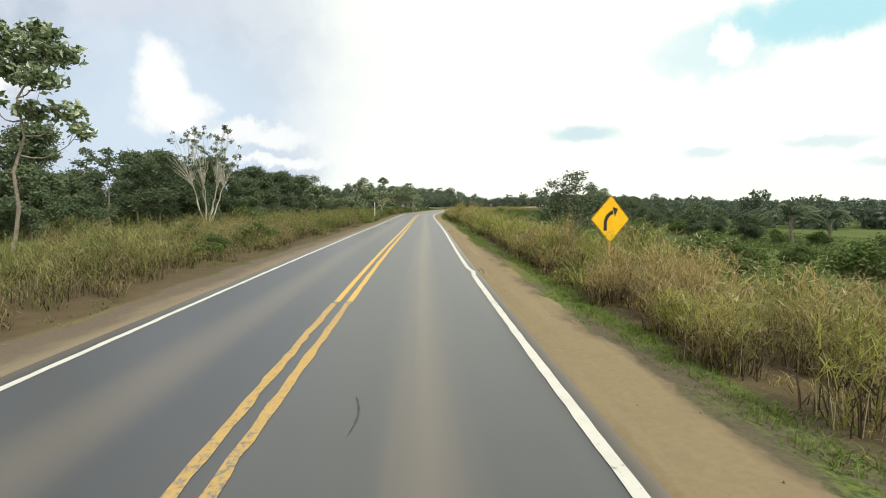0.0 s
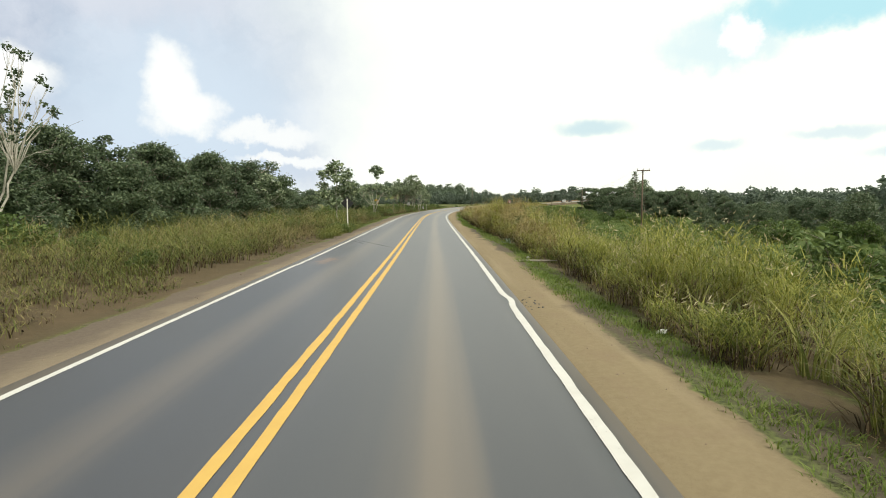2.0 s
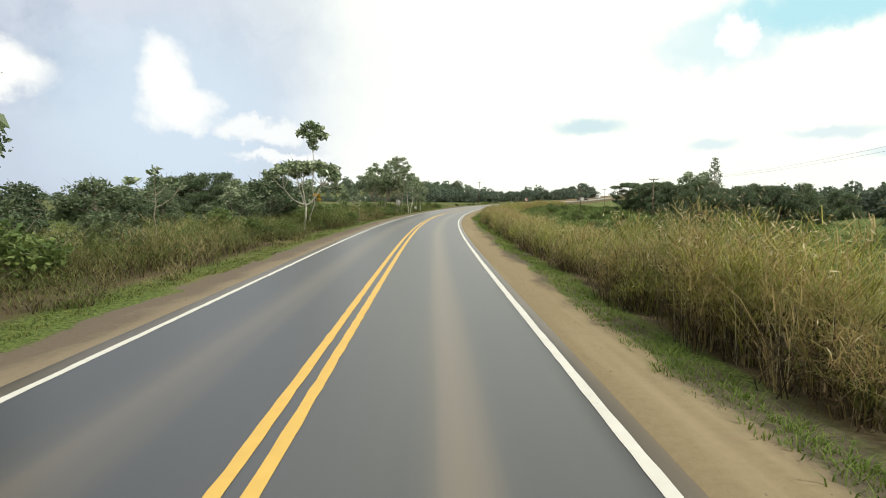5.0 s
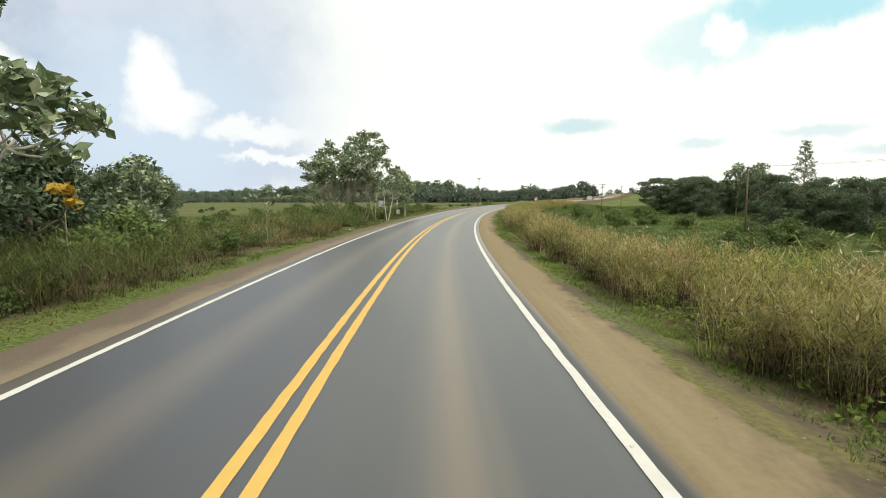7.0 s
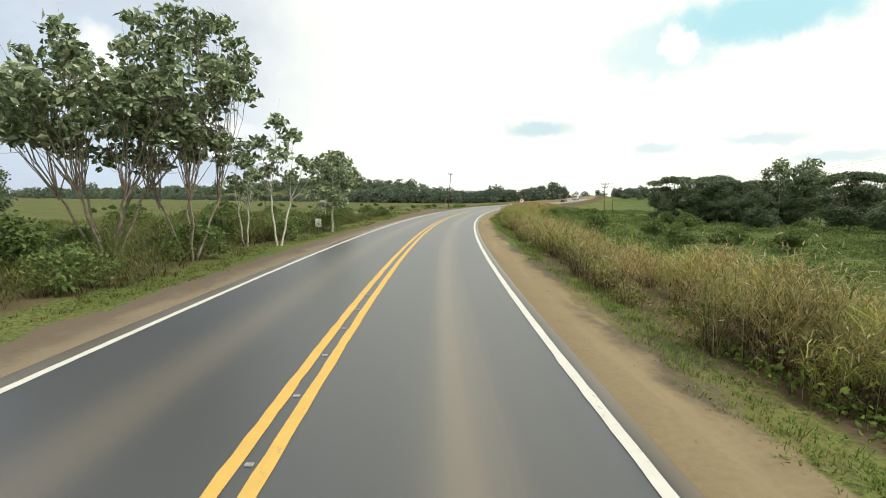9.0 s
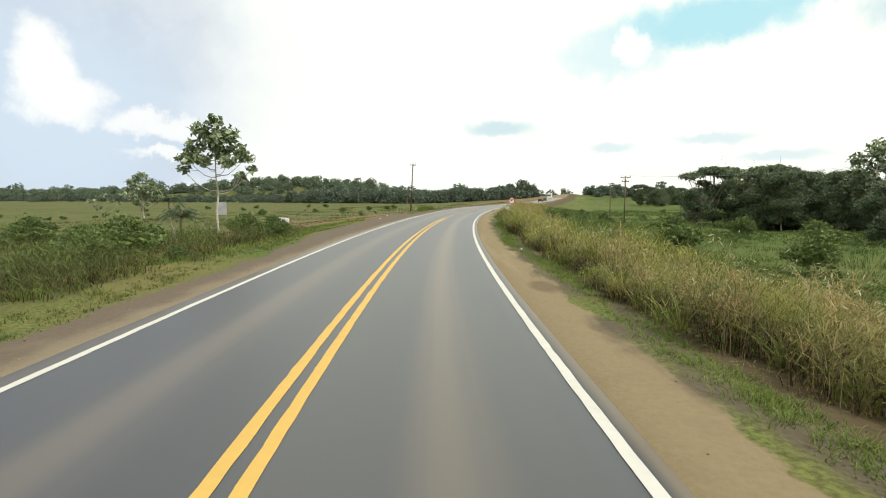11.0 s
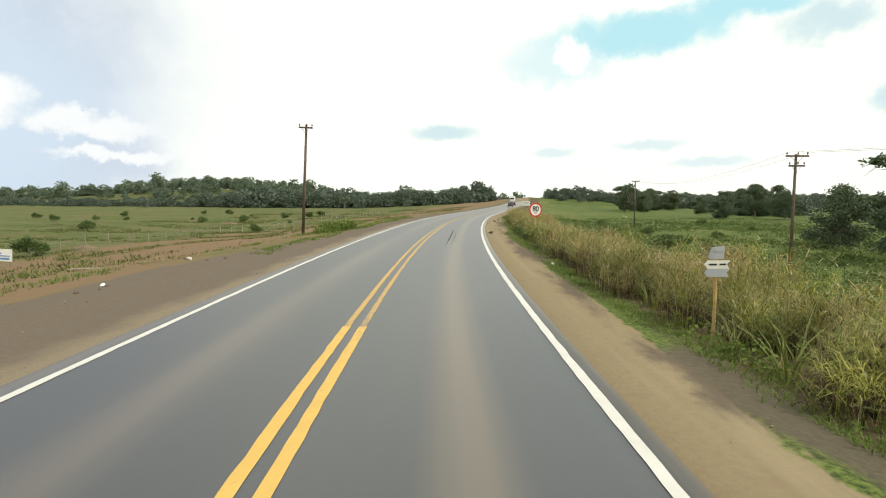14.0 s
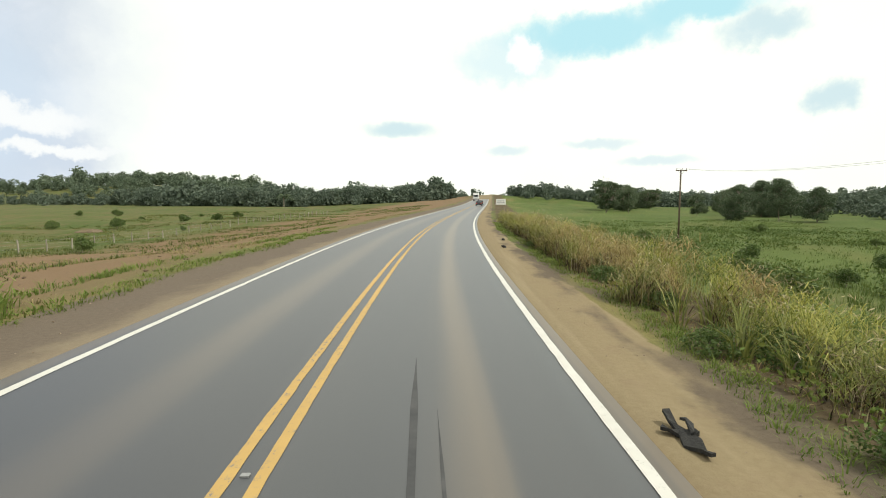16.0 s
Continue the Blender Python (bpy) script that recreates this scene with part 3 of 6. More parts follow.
def mesh_object(name, verts, faces, mat, uv=None, parent=None, smooth=False):
    """verts: n x 3; faces: m x k, all of one size (3 or 4)."""
    verts, faces = np.asarray(verts, np.float32), np.asarray(faces, np.int32)
    me = bpy.data.meshes.new(name)
    k = faces.shape[1]
    me.vertices.add(len(verts))
    me.vertices.foreach_set("co", verts.ravel())
    me.loops.add(faces.size)
    me.loops.foreach_set("vertex_index", faces.ravel())
    me.polygons.add(len(faces))
    me.polygons.foreach_set("loop_start", np.arange(0, faces.size, k, dtype=np.int32))
    if uv is not None:
        layer = me.uv_layers.new(name="UVMap")
        layer.data.foreach_set("uv", np.asarray(uv, np.float32)[faces.ravel()].ravel())
    me.polygons.foreach_set("use_smooth", np.full(len(faces), smooth))
    me.update(calc_edges=True)
    me.validate()
    me.materials.append(mat)
    ob = new(name, me)
    if parent:
        ob.parent = parent
    return ob


def sheet(name, s_list, u_list, height, mat, parent=None, smooth=True):
    """A strip of ground or paint in road coordinates."""
    s, u = np.meshgrid(np.asarray(s_list, float), np.asarray(u_list, float), indexing="ij")
    x, y = plan(s, u)
    z = height(s, u)
    n, m = s.shape
    i = np.arange((n - 1) * (m - 1))
    a = i // (m - 1) * m + i % (m - 1)
    faces = np.stack([a, a + 1, a + m + 1, a + m], 1)
    return mesh_object(name, np.stack([x, y, z], -1).reshape(-1, 3), faces[:, ::-1], mat, np.stack([u, s], -1).reshape(-1, 2), parent, smooth)


def crown_z(s, u):
    """The paved surface, with a slight fall to both sides."""
    return np.interp(s, S_ALL, RISE) + cant(s, u)


U_LINES = [-3500, -2200, -1500, -1100, -900, -750, -600, -480, -400, -320, -260, -200, -160, -130, -100, -80, -65, -52, -44, -38, -32, -27, -23, -20, -17.5, -15.5, -14, -12.5,
           -11.3, -10.3, -9.4, -8.8, -8.3, -7.8, -7.4, -7.0, -6.5, -6.1, -5.95, -2, 2.1, 2.25, 2.7, 3.2, 3.7, 4.1, 4.5, 5, 5.6, 6.2, 7, 8, 9, 10.5, 12, 14, 16.5, 19.5, 23, 27,
           32, 38, 44, 52, 65, 80, 100, 130, 160, 200, 250, 300, 380, 480, 600, 750, 950, 1500, 2200, 3500]
S_LINES = np.concatenate([[-199, -150, -100, -60], np.arange(-40, 420, 1.5), np.arange(420, 700, 6), np.arange(700, 1500, 25), [1600, 1800, 2100, 2600, 3200, 4000, 4900]])
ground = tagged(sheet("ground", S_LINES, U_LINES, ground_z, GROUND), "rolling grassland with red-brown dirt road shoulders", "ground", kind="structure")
S_ROAD = np.concatenate([np.arange(-150, 440, 1.0), np.arange(440, 1000, 5)])
road = tagged(sheet("road", S_ROAD, [-6.02, -6.0, -5.6, -4.6, -3.6, -2.6, -1.6, -0.6, 0.6, 1.4, 2.12, 2.15], lambda s, u: crown_z(s, u) - 0.09 * ((u < -6.01) | (u > 2.14)), ASPHALT),
              "two-lane grey asphalt road with brown dust in the lanes", "road", kind="structure")


def marking(name, mid, wide, s_from, s_to, mat, label, wobble=0.005, lift=0.006, kink=None):
    s = np.concatenate([np.arange(s_from, min(s_to, 330), 0.35), np.arange(max(s_from, 330), s_to, 4.0)]) if s_to > 330 else np.arange(s_from, s_to, 0.35)
    g = np.random.default_rng(int(abs(mid) * 1000) + int(s_from) + 500)
    lo, hi = -wide / 2 + g.normal(0, wobble, len(s)), wide / 2 + g.normal(0, wobble, len(s))
    centre = np.full(len(s), mid)
    if kink:          # where an old stretch of the line stops, set outwards, and the next begins
        for at_s, shift in kink:
            centre = centre + shift * (1 + np.tanh((at_s - s) / 0.45)) / 2 * np.clip((s - at_s + 24) / 8, 0, 1) + 0.085 * np.exp(-((s - at_s + 0.9) / 0.5) ** 2)
    u = np.stack([centre + lo, centre + hi], 1)
    sg = np.repeat(s[:, None], 2, 1)
    x, y = plan(sg, u)
    z = crown_z(sg, u) + lift
    i = np.arange(len(s) - 1) * 2
    faces = np.stack([i, i + 2, i + 3, i + 1], 1)
    ob = mesh_object(name, np.stack([x, y, z], -1).reshape(-1, 3), faces[:, ::-1], mat, np.stack([u, sg], -1).reshape(-1, 2))
    return tagged(ob, label, "road marking", kind="structure")


for side in (-1, 1):
    marking("yellow_line", -1.9 + side * 0.17, 0.15, -100, 13.2, OLD_YELLOW, "old faded yellow centre line painted on the asphalt", wobble=0.012)
    marking("yellow_line", -1.87 + side * 0.16, 0.16, 13.2, 248.4, YELLOW_PAINT, "bright yellow centre line painted on the asphalt")
    marking("yellow_line", -1.87 + side * 0.155, 0.125, 248.4, 900, OLD_YELLOW, "old worn yellow centre line painted on the asphalt", wobble=0.004)
marking("white_line", -5.6, 0.14, -100, 900, WHITE_PAINT, "worn white edge line beside the far lane", kink=((58.2, -0.07),))
marking("white_line", 1.83, 0.15, -100, 900, WHITE_PAINT, "worn white edge line beside the near lane, kinked once", kink=((19.6, 0.03), (48.8, 0.02)))

# ---- building blocks ----


def empty(name, x, y, z, rz=0.0):
    e = new(name)
    e.empty_display_size = 0.2
    e.matrix_world = pose(x, y, z, 0, 0, rz)
    return e


def part(name, bm, mat, parent, label="", smooth=False):
    """Links a bmesh as one mesh object under a thing or a part."""
    me = bpy.data.meshes.new(name)
    bm.to_mesh(me)
    bm.free()
    me.materials.append(mat)
    if smooth:
        me.polygons.foreach_set("use_smooth", np.full(len(me.polygons), True))
    ob = new(name, me)
    ob.parent = parent
    if label:
        ob["label"] = label
    return ob


def box(bm, cx, cy, cz, sx, sy, sz, bevel=0.0, rz=0.0, rx=0.0):
    got = bmesh.ops.create_cube(bm, size=1.0, matrix=pose(cx, cy, cz, rx, 0, rz) @ Matrix.Diagonal((sx, sy, sz, 1)))
    if bevel:
        edges = list({e for v in got["verts"] for e in v.link_edges})
        bmesh.ops.bevel(bm, geom=edges, offset=bevel, segments=2, affect="EDGES", profile=0.5)
    return bm


def rod(bm, points, radii, sides=8):
    """A tapered tube along points."""
    rings = []
    pts = [Vector(p) for p in points]
    for i, p in enumerate(pts):
        d = (pts[min(i + 1, len(pts) - 1)] - pts[max(i - 1, 0)]).normalized()
        side = d.cross(Vector((0.31, 0.95, 0.05))).normalized()
        up = side.cross(d)
        rings.append([bm.verts.new(p + (side * math.cos(a) + up * math.sin(a)) * radii[i]) for a in (k * math.tau / sides for k in range(sides))])
    for a, b in zip(rings, rings[1:]):
        for k in range(sides):
            bm.faces.new((a[k], a[(k + 1) % sides], b[(k + 1) % sides], b[k]))
    bm.faces.new(rings[0][::-1])
    bm.faces.new(rings[-1])
    return bm


def extrude_outline(bm, pts, y0, y1):
    """A plate with the outline pts in x, z, from y0 to y1."""
    a = [bm.verts.new((x, y0, z)) for x, z in pts]
    b = [bm.verts.new((x, y1, z)) for x, z in pts]
    n = len(pts)
    bm.faces.new(a)
    bm.faces.new(b[::-1])
    for i in range(n):
        bm.faces.new((a[(i + 1) % n], a[i], b[i], b[(i + 1) % n]))
    return bm


def foot(x, y):
    s, u = along(x, y)
    return float(ground_z(s, u)), s, u


def road_turn(s):
    return -math.degrees(float(np.interp(s, S_ALL, HEAD)))


# ---- leaves and blades as arrays ----


def leaf_quads(centres, size, g, droop=0.0, flat=0.0, aspect=0.55):
    """A bent, pointed leaf of four triangles... two folded quads, at each centre."""
    n = len(centres)
    d = g.normal(0, 1, (n, 3))
    d[:, 2] = d[:, 2] * (1 - flat) - droop
    d /= np.linalg.norm(d, axis=1, keepdims=True)
    r = g.normal(0, 1, (n, 3))
    r[:, 2] *= 1 - flat
    side = np.cross(d, r)
    side /= np.linalg.norm(side, axis=1, keepdims=True) + 1e-9
    nrm = np.cross(side, d)
    L = (size * g.uniform(0.65, 1.25, n))[:, None]
    W = L * aspect / 2
    base, tip = centres - d * L / 2, centres + d * L / 2
    l, rr = centres - side * W - nrm * W * 0.35, centres + side * W - nrm * W * 0.35
    v = np.stack([base, l, tip, rr], 1).reshape(-1, 3)
    i = np.arange(n)[:, None] * 4
    f = np.concatenate([i + np.array([[0, 1, 2]]), i + np.array([[0, 2, 3]])], 0)
    return v, f


def blob_points(g, n, centre, radii, shell=0.55):
    p = g.normal(0, 1, (n, 3))
    p /= np.linalg.norm(p, axis=1, keepdims=True)
    p *= (shell + (1 - shell) * g.uniform(0, 1, (n, 1))) * g.uniform(0.8, 1.12, (n, 1))
    return np.asarray(centre) + p * np.asarray(radii)


def blades(g, x, y, z, h, count, spread, width, lean=0.55, segs=3):
    """Arching blades round tussock places; arrays x, y, z, h of tussocks."""
    n = len(x)
    k = np.repeat(np.arange(n), count)
    m = len(k)
    az = g.uniform(0, math.tau, m)
    rr = spread * np.sqrt(g.uniform(0, 1, m))
    bx, by, bz = x[k] + rr * np.cos(az), y[k] + rr * np.sin(az), z[k] - 0.03
    az2 = az + g.normal(0, 0.7, m)
    hh = h[k] * g.uniform(0.45, 1.12, m)
    out = hh * lean * g.uniform(0.25, 1.25, m)
    tw = az2 + math.pi / 2 + g.normal(0, 0.5, m)
    wd = width * g.uniform(0.7, 1.3, m)
    rows = []
    for q in range(segs + 1):
        t = q / segs
        px, py = bx + np.cos(az2) * out * t ** 1.8, by + np.sin(az2) * out * t ** 1.8
        pz = bz + hh * (t - 0.28 * lean * t ** 3)
        w = wd * (1 - 0.15 * t - 0.8 * t * t) / 2
        cx, cy = np.cos(tw) * w, np.sin(tw) * w
        if q < segs:
            rows += [np.stack([px - cx, py - cy, pz], 1), np.stack([px + cx, py + cy, pz], 1)]
        else:
            rows.append(np.stack([px, py, pz], 1))
    nv = 2 * segs + 1
    v = np.stack(rows, 1).reshape(-1, 3)
    i = np.arange(m)[:, None] * nv
    tri = []
    for q in range(segs - 1):
        a = 2 * q
        tri += [[a, a + 1, a + 3], [a, a + 3, a + 2]]
    a = 2 * (segs - 1)
    tri.append([a, a + 1, a + 2])
    f = np.concatenate([i + np.array([t]) for t in tri], 0)
    return v, f


def joined(chunks):
    vs, fs, n = [], [], 0
    for v, f in chunks:
        vs.append(v)
        fs.append(f + n)
        n += len(v)
    return np.concatenate(vs), np.concatenate(fs)


def strew(g, s0, s1, u0, u1, per_m2):
    n = int((s1 - s0) * (u1 - u0) * per_m2)
    s, u = g.uniform(s0, s1, n), g.uniform(u0, u1, n)
    return s, u


def patchy(x, y, scale, shift=0.0):
    return 0.5 + 0.25 * (np.sin(x / scale + 1.7 * np.sin(y / scale * 0.7 + shift)) + np.sin(y / scale * 1.3 + 1.3 * np.sin(x / scale * 0.6 + 2 * shift)))


# ---- trees ----


def tube_arrays(points, radii, sides=7):
    pts, n = np.asarray(points, float), len(points)
    d = np.gradient(pts, axis=0)
    d /= np.linalg.norm(d, axis=1, keepdims=True) + 1e-9
    side = np.cross(d, (0.31, 0.95, 0.05))
    side /= np.linalg.norm(side, axis=1, keepdims=True)
    up = np.cross(side, d)
    a = np.arange(sides) * math.tau / sides
    v = pts[:, None] + (side[:, None] * np.cos(a)[None, :, None] + up[:, None] * np.sin(a)[None, :, None]) * np.asarray(radii)[:, None, None]
    f = []
    for i in range(n - 1):
        for k in range(sides):
            p, q = i * sides + k, i * sides + (k + 1) % sides
            f += [[p, q, q + sides], [p, q + sides, p + sides]]
    return v.reshape(-1, 3), np.array(f)


def limb(a, b, sag, g, n=6):
    a, b = np.asarray(a, float), np.asarray(b, float)
    t = np.linspace(0, 1, n)[:, None]
    p = a + (b - a) * t
    p[:, 2] -= (sag * np.sin(t * math.pi))[:, 0]
    p[1:-1] += g.normal(0, 0.011 * np.linalg.norm(b - a), (n - 2, 3))
    return p


def make_tree(name, seed, h, clusters, leaf, per, fork, girth, leaf_mat, bark_mat, stems=1, droop=0.4, flat=0.3, sag=0.35, stem_spread=0.0, squash=0.65, label="", category="tree", aspect=0.55, spine=None, hubs=0):
    """A tree at the origin. clusters: (x, y, z, radius) of its tufts of leaves; each hangs on a limb of its own from the stem."""
    g = np.random.default_rng(seed)
    root = new(name)
    root.empty_display_size = 0.3
    wood, leaves = [], []
    tops = []
    spine = (stems == 1) if spine is None else spine
    cx, cy = np.mean([c[0] for c in clusters]), np.mean([c[1] for c in clusters])
    for k in range(stems):
        a = k * math.tau / max(stems, 1) + 0.4
        peak = max(c[2] for c in clusters) - 0.3
        top = (cx * 0.6 + math.cos(a) * stem_spread, cy * 0.6 + math.sin(a) * stem_spread, fork * g.uniform(0.9, 1.1) if stems > 1 else fork)
        base = (math.cos(a) * 0.12 * girth * 8 * (stems > 1), math.sin(a) * 0.12 * girth * 8 * (stems > 1), -0.3)
        if spine:
            top = (cx * 0.7, cy * 0.7, peak)
        pts = limb(base, top, 0, g, 8)
        trunk_line = pts
        wood.append(tube_arrays(pts, np.linspace(girth, girth * (0.25 if spine else 0.62), 8), 9))
        tops.append(np.asarray(top))
    if hubs:          # a few main limbs, from which the rest branch
        t = tops[0]
        order = sorted(clusters, key=lambda c: math.atan2(c[1], c[0]))
        mains = [order[int(k * len(order) / hubs)] for k in range(hubs)]
        tops = []
        for c in mains:
            e = t + (np.array(c[:3]) - t) * 0.62 - (0, 0, 0.25)
            wood.append(tube_arrays(limb(t - (0, 0, g.uniform(0, 0.3)), e, sag * np.linalg.norm(e - t) * 0.5, g), np.linspace(girth * 0.62, girth * 0.34, 6), 7))
            tops.append(e)
    for c in clusters:
        x, y, z, r = c
        t = min(tops, key=lambda p: np.hypot(p[0] - x, p[1] - y) + g.uniform(0, 0.3))
        end = np.array([x, y, z + r * 0.1])
        if spine:
            hub = max(fork * 0.8, min(z - 0.55 * math.hypot(x, y) - 0.2, peak))
            start = np.array([np.interp(hub, trunk_line[:, 2], trunk_line[:, 0]), np.interp(hub, trunk_line[:, 2], trunk_line[:, 1]), hub])
        else:
            start = t - (0, 0, 0 if hubs else g.uniform(0.0, 0.25) * min(1.0, fork))
        p = limb(start, end, sag * np.linalg.norm(end - t) * 0.4, g)
        wood.append(tube_arrays(p, np.linspace(girth * 0.42, girth * 0.1, 6), 6))
        for _ in range(3):
            q = p[g.integers(3, 6)]
            e = end + g.normal(0, 0.6, 3) * r
            wood.append(tube_arrays(limb(q, e, 0.02, g, 4), np.linspace(girth * 0.2, girth * 0.06, 4), 4))
        n = int(per * r * r)
        leaves.append(leaf_quads(blob_points(g, n, (x, y, z), (r, r, r * squash), 0.35), leaf, g, droop, flat, aspect))
    v, f = joined(wood)
    mesh_object("trunk", v, f, bark_mat, parent=root, smooth=True)
    v, f = joined(leaves)
    mesh_object("crown", v, f, leaf_mat, parent=root)
    return tagged(root, label, category)


def round_clusters(g, h, wide, low, n, r):
    """Tufts for a bushy round crown between the heights low and h."""
    out = []
    for _ in range(n):
        a, q = g.uniform(0, math.tau), math.sqrt(g.uniform(0.02, 1))
        t = g.uniform(0, 1)
        bulge = math.sin(math.pi * (0.18 + 0.78 * t)) ** 0.7
        out.append((math.cos(a) * wide * q * bulge, math.sin(a) * wide * q * bulge, low + (h - low - r * 0.5) * t, r * g.uniform(0.7, 1.25)))
    return out


def stand(tree, x, y, turn=0.0, size=1.0, sink=0.0):
    """Moves a tree that was built at the origin to its place."""
    z, _, _ = foot(x, y)
    tree.matrix_world = pose(x, y, z - sink, 0, 0, turn)
    tree.scale = (size, size, size)
    return tree


def repeat(tree, x, y, turn, size=1.0, sink=0.0):
    z, _, _ = foot(x, y)
    c = copy_thing(tree, pose(x, y, z - sink, 0, 0, turn))
    c.scale = (size, size, size * (0.93 + 0.14 * ((x * 7.3 + y * 3.1) % 1.0)))
    return c


# single trees beside the road
g = np.random.default_rng(11)
tall = make_tree("tall_tree", 21, 12, [(0.3, 0, 10.4, 1.3), (-0.9, 0.3, 9.6, 1.2), (1.4, -0.4, 9.2, 1.2), (0.5, 0.8, 11.5, 1.1), (-0.4, -0.9, 11.0, 1.0), (2.2, 0.2, 7.8, 1.0),
                                        (-1.2, -0.3, 8.0, 0.9), (2.9, 0.3, 6.9, 0.7), (0.6, 0.2, 7.6, 0.9), (1.7, 0.6, 10.6, 1.0)], 0.42, 170, 6.8, 0.11, LEAF_BROAD, BARK,
                 label="tall slim tree with dark broad drooping leaves above grass")
stand(tall, -20.6, 26.7).rotation_euler[1] = radians(6)
cl = [(math.cos(a) * q, math.sin(a) * q, z, r) for a, q, z, r in [(g.uniform(0, math.tau), g.uniform(0.6, 4.5), g.uniform(6.3, 12.4), g.uniform(0.28, 0.5)) for _ in range(105)]]
airy = make_tree("pale_trunk_tree", 22, 12.5, cl, 0.3, 150, 5.4, 0.085, LEAF_DARK, PALE_BARK, stems=7, stem_spread=1.9, sag=-0.15, squash=0.95,
                 label="airy tree with many pale leaning stems and sparse leaves")
stand(airy, -27.2, 67.0)
thin = make_tree("thin_tree", 23, 9, [(0, 0, 8.7, 0.9), (0.6, 0.2, 7.9, 0.9), (-0.7, 0, 7.4, 0.9), (0.3, -0.5, 6.6, 0.9), (-0.3, 0.4, 5.9, 0.8)], 0.4, 120, 6.3, 0.09, LEAF_DARK, BARK,
                 label="thin straight tree with a small ragged crown")
stand(thin, -36.0, 72.0)
cec = make_tree("broad_leaf_tree", 24, 7, [(0, 0, 6.2, 1.0), (1.1, 0.3, 5.4, 0.9), (-1.0, -0.3, 5.3, 0.9), (0.4, -0.9, 4.9, 0.9), (1.6, -0.2, 4.2, 0.8), (-0.5, 0.8, 5.8, 0.8),
                                            (0.9, 0.9, 4.5, 0.8), (-1.4, 0.4, 4.2, 0.7), (0.3, 0.2, 3.6, 1.0), (-0.9, -0.5, 3.3, 0.9), (1.2, 0.3, 3.1, 0.9), (0, -0.7, 2.5, 0.9), (-1.6, -0.2, 3.5, 0.6), (1.9, 0.2, 3.6, 0.6)], 0.36, 190, 3.0, 0.09, LEAF_BROAD, PALE_BARK, label="young tree with large ragged grey-green leaves")
stand(cec, -10.9, 94.2, 0, 1.08)
umb = []
for k in range(17):
    a = k * math.tau / 17 + 0.2
    q = (0.9, 1.9, 2.7)[k % 3]
    umb.append((math.cos(a) * q + (0.5 if math.cos(a) > 0.4 else 0), math.sin(a) * q, 5.3 - 0.09 * q * q + 0.12 * (k % 2), 0.74))
umb += [(2.5, -0.3, 4.2, 0.6), (2.7, 0.5, 3.6, 0.5), (-2.5, 0.3, 4.3, 0.55)]
umbrella = make_tree("umbrella_tree", 25, 6, umb, 0.42, 170, 2.2, 0.10, LEAF_BROAD, PALE_BARK, sag=0.3, squash=0.6, spine=False, hubs=5, label="umbrella-shaped tree with pale forked trunk and drooping leaves")
stand(umbrella, -10.75, 128.7)
emer = make_tree("emergent_tree", 26, 9.4, [(0, 0, 8.7, 0.75), (0.6, 0.1, 8.3, 0.7), (-0.6, 0.1, 8.1, 0.65), (0.25, -0.4, 7.8, 0.7), (1.0, 0.2, 7.9, 0.55), (0.0, 0.5, 7.4, 0.6), (0.3, 0, 6.9, 0.4)], 0.42, 190, 7.4,
                 0.075, LEAF_BROAD, PALE_BARK, label="slender tall tree with one tuft of leaves on top")
stand(emer, -10.3, 129.6)
yel = make_tree("yellowing_sapling", 27, 3, [(0, 0, 2.9, 0.38), (0.15, 0.1, 2.5, 0.3)], 0.3, 260, 2.0, 0.035, LEAF_YELLOW, BARK, label="slim sapling with yellowed leaves among grass")
stand(yel, -10.6, 133.0)


def ball_cluster(seed, n, wide, mid, half, r):
    """Tufts filling a rounded crown of radius wide round the height mid, with ragged gaps."""
    q = np.random.default_rng(seed)
    d = q.normal(0, 1, (n, 3))
    d /= np.linalg.norm(d, axis=1, keepdims=True)
    d *= q.uniform(0.25, 1, (n, 1)) ** 0.45
    return [(a * wide, b * wide, mid + c * half, r * k) for (a, b, c), k in zip(d, q.uniform(0.7, 1.2, n))]


bigt = make_tree("spreading_tree", 28, 8.5, ball_cluster(5, 78, 3.6, 5.8, 2.2, 0.74), 0.31, 170, 2.6, 0.055, LEAF_BROAD, BARK, stems=6, stem_spread=1.3, sag=0.1,
                 label="wide spreading tree of many slim stems with broad leaves")
stand(bigt, -8.3, 170.2)
bigt2 = make_tree("spreading_tree", 29, 9.4, ball_cluster(6, 60, 2.8, 6.2, 3.1, 0.66), 0.31, 180, 2.4, 0.05, LEAF_BROAD, BARK, stems=4, stem_spread=1.0, sag=0.1,
                  label="tall spreading tree with drooping broad leaves")
stand(bigt2, -5.9, 171.4)
mid1 = make_tree("broad_leaf_tree", 30, 6.6, [(0, 0, 6.3, 0.7), (0.7, 0.2, 5.6, 0.7), (-0.8, 0.1, 5.2, 0.7), (-1.3, -0.3, 4.4, 0.7), (1.3, 0.3, 4.3, 0.6), (0.2, -0.6, 4.6, 0.7), (-0.5, 0.7, 3.9, 0.7),
                                                (0.7, -0.2, 3.6, 0.55), (1.8, 0.1, 3.9, 0.5)], 0.38, 150, 2.6, 0.06, LEAF_BROAD, PALE_BARK, stems=2, stem_spread=0.5,
                 label="open young tree with ragged broad leaves beside the verge")
stand(mid1, -4.0, 178.4)
repeat(mid1, -5.4, 177.4, 120, 0.78)
repeat(cec, -2.3, 189.3, 60, 0.92)
repeat(mid1, -3.2, 192.0, 200, 0.62)
